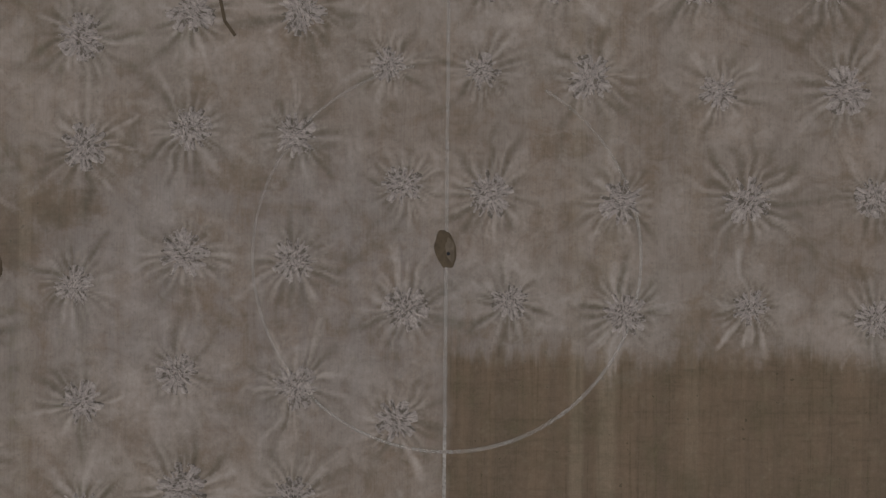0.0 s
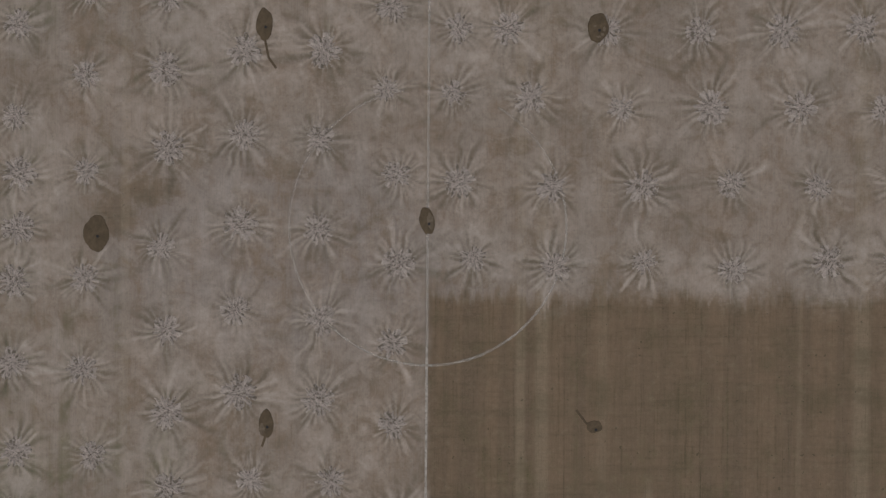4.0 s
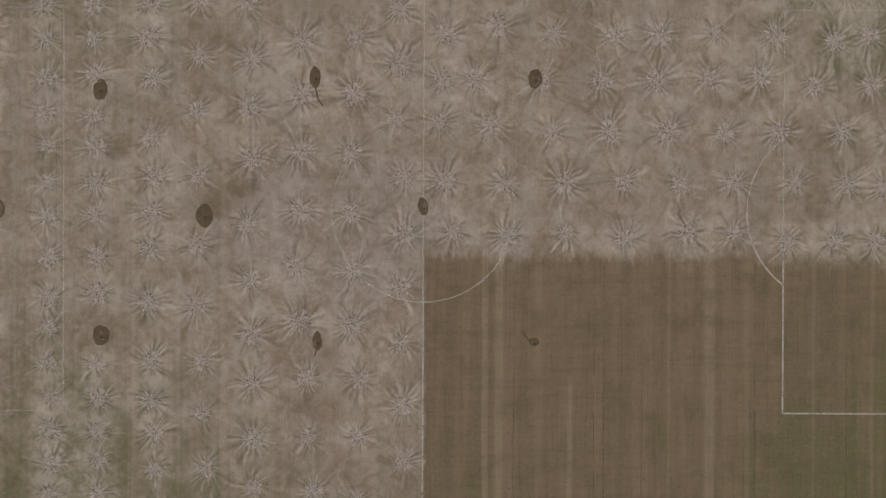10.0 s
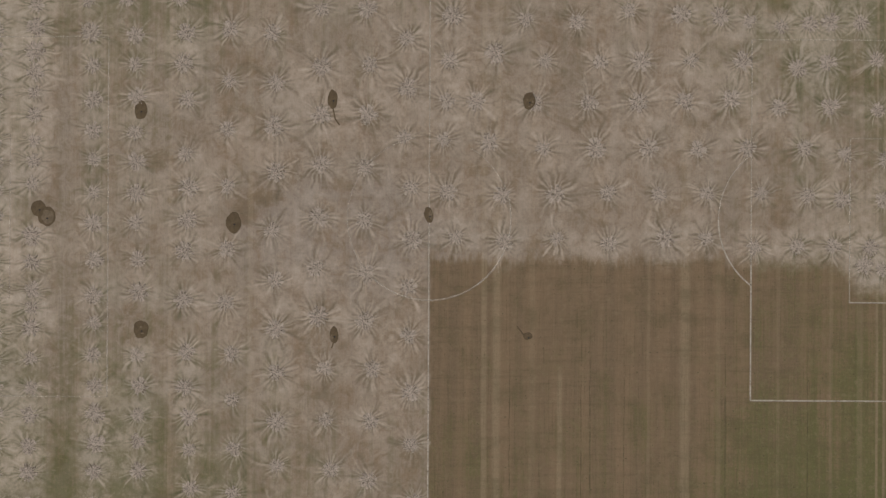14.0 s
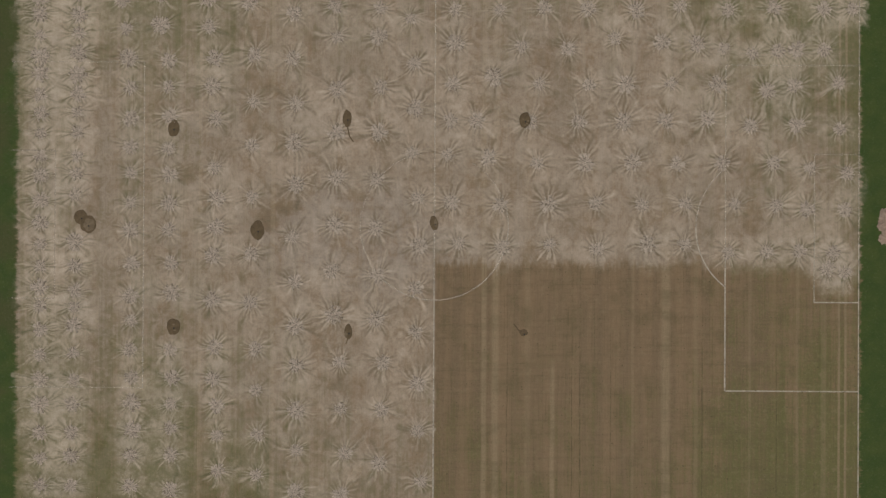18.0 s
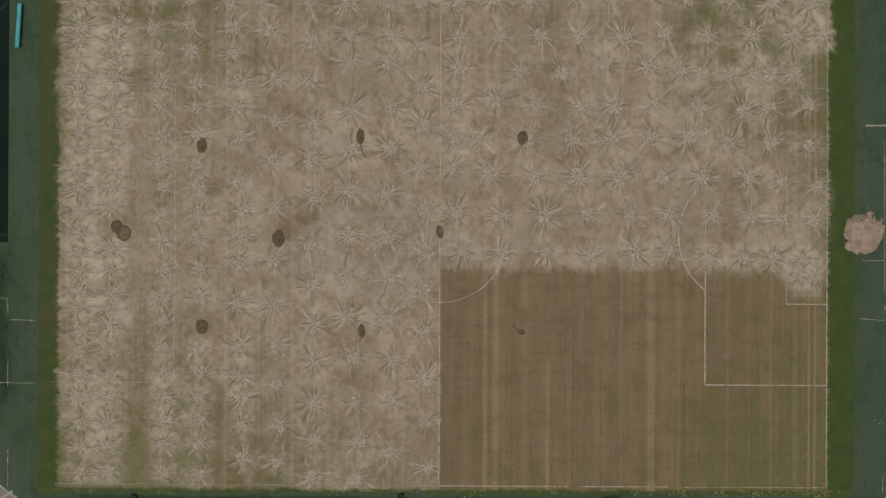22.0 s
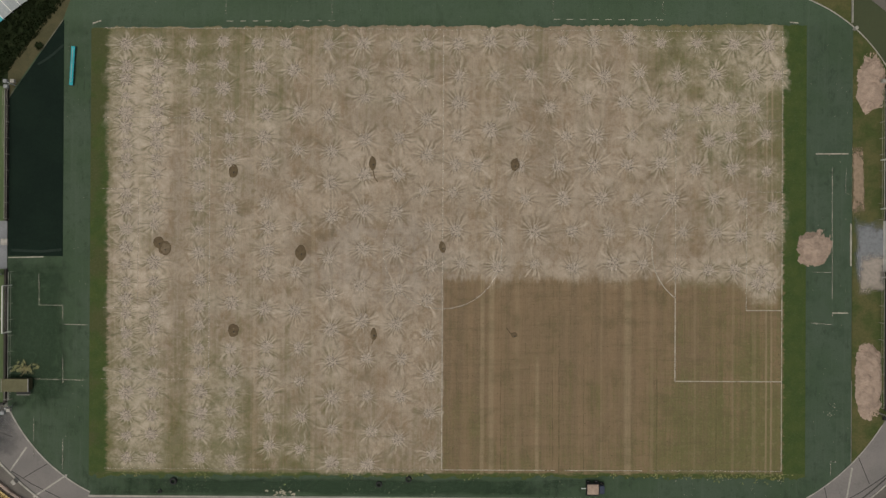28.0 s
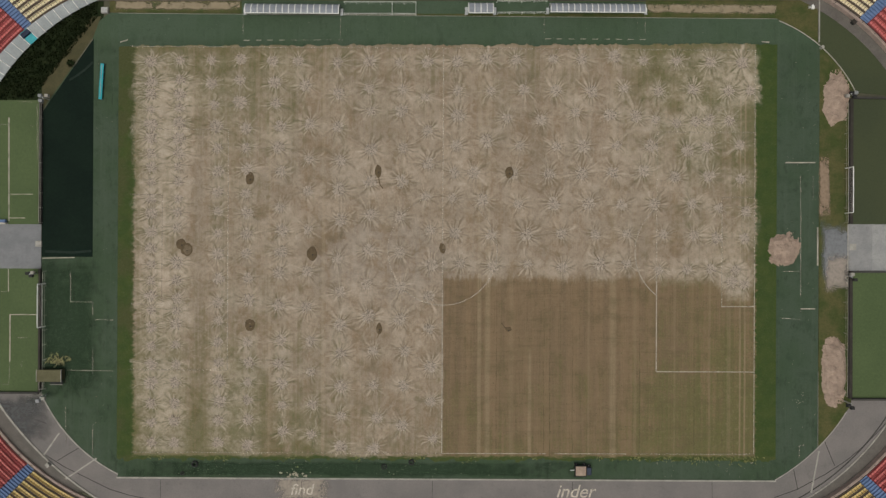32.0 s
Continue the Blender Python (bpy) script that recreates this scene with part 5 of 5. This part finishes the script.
for x, y in ((-0.65, -0.95), (0.65, -0.95), (-0.65, 0.95), (0.65, 0.95), (1.45, -0.72), (1.45, 0.72)):
    w = part("wheel", ring_mesh(0.26, 0.11), BLACK, cart, "", True)
    w.location, w.rotation_euler = (x, y, 0.37), (math.pi / 2, 0, 0)
    hub = part("hub", tube((0, 0, -0.06), (0, 0, 0.06), 0.17, 10), METAL, w)
for n, (x, y, s) in enumerate(((-41.3, -35.85, 1.15), (-9.63, -36.25, 1.0), (-5.08, -35.48, 1.0), (-43.4, -37.45, 0.7))):
    ob = finish("old_tyre", ring_mesh(0.36 * s, 0.14 * s), BLACK, True)
    ob.location = (x, y, 0.166 * s)
    tagged(ob, "old black tyre lying flat on the synthetic turf", "tyre", "tyres beside the pitch")

# ---- canopy panels in front of the north-west stand ----
CANOPY = mottled("blue_grey_sheet", (0.36, 0.385, 0.40), (0.29, 0.315, 0.33), 0.5, 7.0, rough=0.5, dirt=(0.22, 0.24, 0.25))
canopy = thing("panel_canopy", (-44, 7, 0), "curved strip of sloping grey metal panels before the stand", "canopy")
for k in range(18):
    a0, a1 = 148.3 - 2.6 * k, 148.3 - 2.6 * (k + 1) + 0.08
    bm = bmesh.new()
    ring = [(36.4 + 0.06 * k, 0.35), (38.6, 1.3)]
    vs = [bm.verts.new((r * math.cos(radians(a)), r * math.sin(radians(a)), z + t)) for t in (0, 0.05) for (r, z), a in ((ring[0], a0), (ring[0], a1), (ring[1], a1), (ring[1], a0))]
    for f in ((3, 2, 1, 0), (4, 5, 6, 7), (0, 1, 5, 4), (1, 2, 6, 5), (2, 3, 7, 6), (3, 0, 4, 7)):
        bm.faces.new([vs[i] for i in f])
    bmesh.ops.recalc_face_normals(bm, faces=bm.faces[:])
    odd = k == 6
    part("panel", bm, TURQUOISE if odd else CANOPY, canopy, "turquoise panel" if odd else "")
    p0, p1 = [(r * math.cos(radians(a0)), r * math.sin(radians(a0))) for r in (ring[0][0], 38.6)]
    part("seam", tube((*p0, 0.42), (*p1, 1.37), 0.07, 6), GLOSS_WHITE, canopy)
    part("post", tube((*p0, -0.02), (*p0, 0.38), 0.05, 6), METAL, canopy)

# ---- small stuff: spilled sand, weeds, dry twigs ----
rnd = random.Random(21)


def crumbs(name, spots, material, label, category):
    bm = bmesh.new()
    for x, y, z, s in spots:
        n = 7
        top = bm.verts.new((x, y, z + 0.3 * s))
        ring = [bm.verts.new((x + s * rnd.uniform(0.5, 1.3) * math.cos(6.283 * k / n), y + s * rnd.uniform(0.4, 1.0) * math.sin(6.283 * k / n), z - 0.01)) for k in range(n)]
        for k in range(n):
            bm.faces.new((top, ring[k], ring[(k + 1) % n]))
    return tagged(finish(name, bm, material), label, category, kind="stuff")


spots = []
for cx, n, wide in ((-44, 14, 4), (-37, 16, 3), (-24, 26, 3), (-14, 16, 4), (-8, 20, 3), (-2, 8, 3), (6, 5, 3), (18, 5, 4), (38, 8, 5), (50, 26, 5)):
    spots += [(cx + rnd.gauss(0, wide * 0.5), rnd.uniform(-37.9, -35.1), 0.0, rnd.uniform(0.03, 0.10)) for _ in range(n)]
spots += [(rnd.choice((36.0, 43.0, 49.0, 51.5)) + rnd.gauss(0, 1.2), rnd.uniform(-35.6, -34.4), 0.02, rnd.uniform(0.04, 0.13)) for _ in range(26)]
spots += [(-24.5 + rnd.gauss(0, 1.2), -37.7 + rnd.gauss(0, 0.25), 0.0, rnd.uniform(0.12, 0.35)) for _ in range(26)]
spots += [(rnd.uniform(57, 63), rnd.uniform(-30, 33), 0.0, rnd.uniform(0.03, 0.10)) for _ in range(60)]
spots += [(60.2 + rnd.gauss(0, 0.5), -24.6 + rnd.gauss(0, 0.6), 0.0, rnd.uniform(0.05, 0.14)) for _ in range(16)]
spots += [(rnd.uniform(-50, 50), rnd.uniform(35.8, 38.8), 0.0, rnd.uniform(0.03, 0.08)) for _ in range(40)]
spots += [(rnd.uniform(-58, -55), rnd.uniform(-30, 33), 0.0, rnd.uniform(0.03, 0.08)) for _ in range(40)]
crumbs("spilled_sand", spots, mottled("pale_spill", (0.42, 0.37, 0.30), (0.33, 0.30, 0.23), 2.0, 9.0), "small spills of pale sand on synthetic turf", "spilled sand")
bm = bmesh.new()
for _ in range(5200):
    x, y = rnd.uniform(-75, -58), rnd.uniform(25, 43)
    edge = (y - 25.0) - (x + 67.2) * 1.26
    if edge < 2.2 or math.hypot(x + 44, y - 7) > 37.2:
        continue
    for _ in range(4):
        a, l = rnd.uniform(0, 6.283), rnd.uniform(0.12, 0.38)
        d = Vector((math.cos(a), math.sin(a), 0))
        s = Vector((-d.y, d.x, 0)) * 0.035
        o = Vector((x, y, -0.02))
        vs = [bm.verts.new(p) for p in (o - s, o + s, o + d * l * 0.6 + s + Vector((0, 0, l * 0.7)), o + d * l + Vector((0, 0, l * 0.5)), o + d * l * 0.6 - s + Vector((0, 0, l * 0.7)))]
        bm.faces.new(vs)
WEED = mottled("weed_leaf", (0.020, 0.032, 0.012), (0.027, 0.036, 0.014), 0.8, 5.0, spec=0.1)
tagged(finish("weeds", bm, WEED), "dark tangled weeds in the stadium corner", "weeds", kind="stuff")
shrub = thing("dry_shrub", (-64.1, -18.8, 0), "pale dry twiggy shrub leaning over the synthetic turf", "shrub")
bm = bmesh.new()
for _ in range(34):
    a, l = rnd.uniform(0, 6.283), rnd.uniform(0.5, 1.5)
    tip = Vector((math.cos(a) * l * 1.2, math.sin(a) * l * 0.8, rnd.uniform(0.1, 0.5)))
    tube((rnd.uniform(-0.3, 0.3), rnd.uniform(-0.2, 0.2), 0), tip, 0.018, 4, bm)
    for _ in range(3):
        q = tip * rnd.uniform(0.5, 1.0)
        w = Vector((rnd.uniform(-0.12, 0.12), rnd.uniform(-0.12, 0.12), 0.02))
        bm.faces.new([bm.verts.new(p) for p in (q, q + w, q + w + Vector((0.05, -0.1, 0.03)))])
part("twigs", bm, mottled("dry_twig", (0.36, 0.31, 0.18), (0.27, 0.24, 0.13), 2.0, 9.0), shrub)
bm = bmesh.new()
for _ in range(24):
    a, l = rnd.uniform(-0.3, 3.6), rnd.uniform(0.3, 1.9)
    mid = Vector((math.cos(a) * l * 1.1, math.sin(a) * l * 0.8, rnd.uniform(0.25, 0.6)))
    for _ in range(16):
        q = mid + Vector((rnd.gauss(0, 0.12), rnd.gauss(0, 0.12), rnd.gauss(0, 0.06)))
        d = Vector((rnd.uniform(-1, 1), rnd.uniform(-1, 1), rnd.uniform(-0.3, 0.3))).normalized() * 0.09
        w = Vector((-d.y, d.x, 0.01)) * 0.5
        bm.faces.new([bm.verts.new(p) for p in (q - d, q + w, q + d, q - w)])
part("leaves", bm, mottled("yellowed_leaf", (0.34, 0.30, 0.15), (0.22, 0.21, 0.10), 2.0, 9.0), shrub, "yellowed dry leaves")

# ---- creases and a pale hem on the dark sheet ----
sheet = bpy.data.objects["dark_sheet"]
HEM = mottled("dusty_hem", (0.16, 0.155, 0.12), (0.10, 0.10, 0.075), 0.8, 5.0)
CREASE = mottled("dusty_crease", (0.013, 0.024, 0.018), (0.018, 0.031, 0.024), 0.5, 4.0)
part("hem", ribbon([(-61.9, 30.65), (-58.75, 35.2)], 0.16, 0.02, 0.05), HEM, sheet, "pale dusty hem")
part("hem", ribbon([(-67.0, 23.2), (-66.3, 24.2)], 0.12, 0.02, 0.05), HEM, sheet, "pale dusty hem")
part("crease", ribbon([(-62.6, 28.3), (-61.6, 28.9), (-60.2, 29.9), (-58.7, 31.3)], 0.35, 0.02, 0.045), CREASE, sheet, "raised dusty crease")
part("crease", ribbon([(-66.5, -0.4), (-62.0, -0.6), (-58.8, -0.3)], 0.4, 0.02, 0.04), CREASE, sheet, "raised dusty crease")

part("panel", prism([(r * math.cos(radians(a)), r * math.sin(radians(a))) for r, a in ((37.75, 132.6), (38.5, 132.6), (38.5, 130.2), (37.75, 130.2))], 1.0, 1.36), bpy.data.materials["navy_paint"], canopy, "dark navy panel")

tuft = thing("grass_tuft", (-62.4, 31.0, 0), "small dark green bush on the dirt strip", "bush")
bm = bmesh.new()
for _ in range(160):
    a, l = rnd.uniform(0, 6.283), rnd.uniform(0.25, 0.75)
    d = Vector((math.cos(a) * l, math.sin(a) * l, rnd.uniform(0.1, 0.5)))
    s_ = Vector((-d.y, d.x, 0)).normalized() * 0.05
    bm.faces.new([bm.verts.new(p) for p in (d * 0.3 - s_, d * 0.3 + s_, d + s_ * 0.6, d * 1.15 - Vector((0, 0, 0.1)))])
part("leaves", bm, WEED, tuft)

# ---- dust, damp and moss on the hard ground ----
def patchy(name, a, b, scale, keep):
    m = Mat(name)
    x, y, _ = m.xyz(m.t.nodes.new("ShaderNodeTexCoord").outputs["Generated"])
    side = [m.math("ABSOLUTE", m.math("SUBTRACT", v, 0.5)) for v in (x, y)]
    edge = m.math("ADD", m.math("MAXIMUM", side[0], side[1]), m.math("MULTIPLY", m.math("SUBTRACT", m.noise(scale, 5, rough=0.65), 0.5), 0.5))
    m.color(m.mix(m.noise(scale * 3, 4), a, b))
    return m.cover(m.math("MULTIPLY", m.step(edge, 0.22, 0.46, keep, 0.0), m.step(m.noise(2.0, 4), 0.3, 0.6, 0.8, 1.0))).m


DUSTY, DAMP_TAR, MOSS = patchy("blue_grey_dust", (0.235, 0.24, 0.255), (0.17, 0.178, 0.195), 0.3, 0.95), patchy("damp_asphalt", (0.085, 0.088, 0.092), (0.11, 0.11, 0.112), 0.25, 0.8), patchy("thin_moss", (0.085, 0.095, 0.058), (0.12, 0.12, 0.085), 0.4, 0.85)
structure(finish("dust_spread", prism([(63.35, -6.2), (69.6, -6.2), (69.6, 5.9), (63.35, 5.9)], -0.03, 0.018), DUSTY), "bluish grey dust spread from the path over the verge", "dust")
structure(finish("damp_asphalt", prism([(-84, -33), (-64, -33), (-64, -23.9), (-84, -23.9)], -0.06, -0.016), DAMP_TAR), "dark damp stain on the track", "damp patch")
structure(finish("moss_patch", prism([(-64.5, -46), (-54, -46), (-55.6, -42.8), (-61.0, -39.8), (-64.5, -39.5)], -0.06, 0.008), MOSS), "thin moss and dust before the stand", "moss")
structure(finish("path_edge", box(68.2, -3.1, -0.1, 68.34, 4.8, 0.05, 0.01), KERB), "pale concrete edging across the path", "kerb")
TRAIL = patchy("trampled_sand", (0.34, 0.25, 0.185), (0.25, 0.185, 0.13), 0.7, 0.9)
structure(finish("worn_trail", prism([(63.1, 4.6), (65.5, 4.6), (64.9, 17.8), (63.3, 17.8)], -0.03, 0.018), TRAIL), "thin trail of sand and bare earth along the verge", "dirt strip")
east_path = bpy.data.objects["east_path"]
part("repair_patch", prism([(68.55, 0.4), (69.7, 0.4), (69.7, 1.5), (68.55, 1.5)], 0.0, 0.026), KERB, east_path, "pale repaired square")
part("slab", prism([(72.4, -3.0), (82, -3.0), (82, 4.7), (72.4, 4.7)], 0.0, 0.027), mottled("pale_slab", (0.36, 0.355, 0.355), (0.30, 0.30, 0.305), 0.5, 6.0, dirt=(0.22, 0.22, 0.225)), east_path, "paler concrete slab")
CHALK = patchy("chalky_dust", (0.44, 0.38, 0.32), (0.30, 0.26, 0.225), 0.6, 0.8)
structure(finish("dust_patch", prism([(-28.5, -37.6), (-18.5, -37.6), (-18, -42.5), (-29, -42.5)], -0.03, -0.014), CHALK), "pale dust trodden over the track", "dust")
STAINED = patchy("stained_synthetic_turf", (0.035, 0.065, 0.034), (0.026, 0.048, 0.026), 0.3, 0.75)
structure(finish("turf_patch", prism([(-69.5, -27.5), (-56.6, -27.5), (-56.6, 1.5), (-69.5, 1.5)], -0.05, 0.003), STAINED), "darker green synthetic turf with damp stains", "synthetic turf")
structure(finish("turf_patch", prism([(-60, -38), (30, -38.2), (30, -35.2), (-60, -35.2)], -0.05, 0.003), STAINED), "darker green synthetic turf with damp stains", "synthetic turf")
PALE_DUST = patchy("pale_dust", (0.42, 0.355, 0.31), (0.31, 0.27, 0.24), 0.5, 0.85)
structure(finish("dust_spread", prism([(64.0, -7.0), (69.0, -7.0), (69.0, 0.2), (65.0, 0.2)], -0.03, 0.022), PALE_DUST), "beige dust trodden out over the verge", "dust")
bm = bmesh.new()
rnd = random.Random(33)
for cx, n in ((33, 16), (37.5, 18), (43.0, 30), (46.5, 14), (49.5, 36), (52.0, 18), (26, 8), (15, 6), (5, 6), (-4, 8), (-14, 8), (-25, 8), (-37, 10), (-47, 12)):
    for _ in range(n):
        x, y = cx + rnd.gauss(0, 0.9), -34.4 - abs(rnd.gauss(0, 0.55))
        for _ in range(7):
            a, l = rnd.uniform(0, 6.283), rnd.uniform(0.10, 0.30)
            d = Vector((math.cos(a), math.sin(a), 0))
            w, o = Vector((-d.y, d.x, 0)) * 0.03, Vector((x, y, 0.01))
            bm.faces.new([bm.verts.new(p) for p in (o - w, o + w, o + d * l * 0.6 + w + Vector((0, 0, 0.3 * l)), o + d * l + Vector((0, 0, 0.25 * l)), o + d * l * 0.6 - w + Vector((0, 0, 0.3 * l)))])
tagged(finish("grass_tufts", bm, mottled("grass_blade", (0.25, 0.25, 0.11), (0.17, 0.20, 0.07), 0.7, 5.0)), "ragged grass tufts along the touchline", "grass", kind="stuff")
crate = thing("metal_crate", (69.2, 39.1, 0.02), "small dark metal crate on the strip before the stand", "crate")
crate.rotation_euler.z = radians(-42)
part("body", box(-0.35, -0.8, 0.0, 0.35, 0.8, 0.55, 0.03), BLACK, crate)
part("lid", box(-0.38, -0.83, 0.55, 0.38, 0.83, 0.60, 0.01), DARK_WALL, crate)
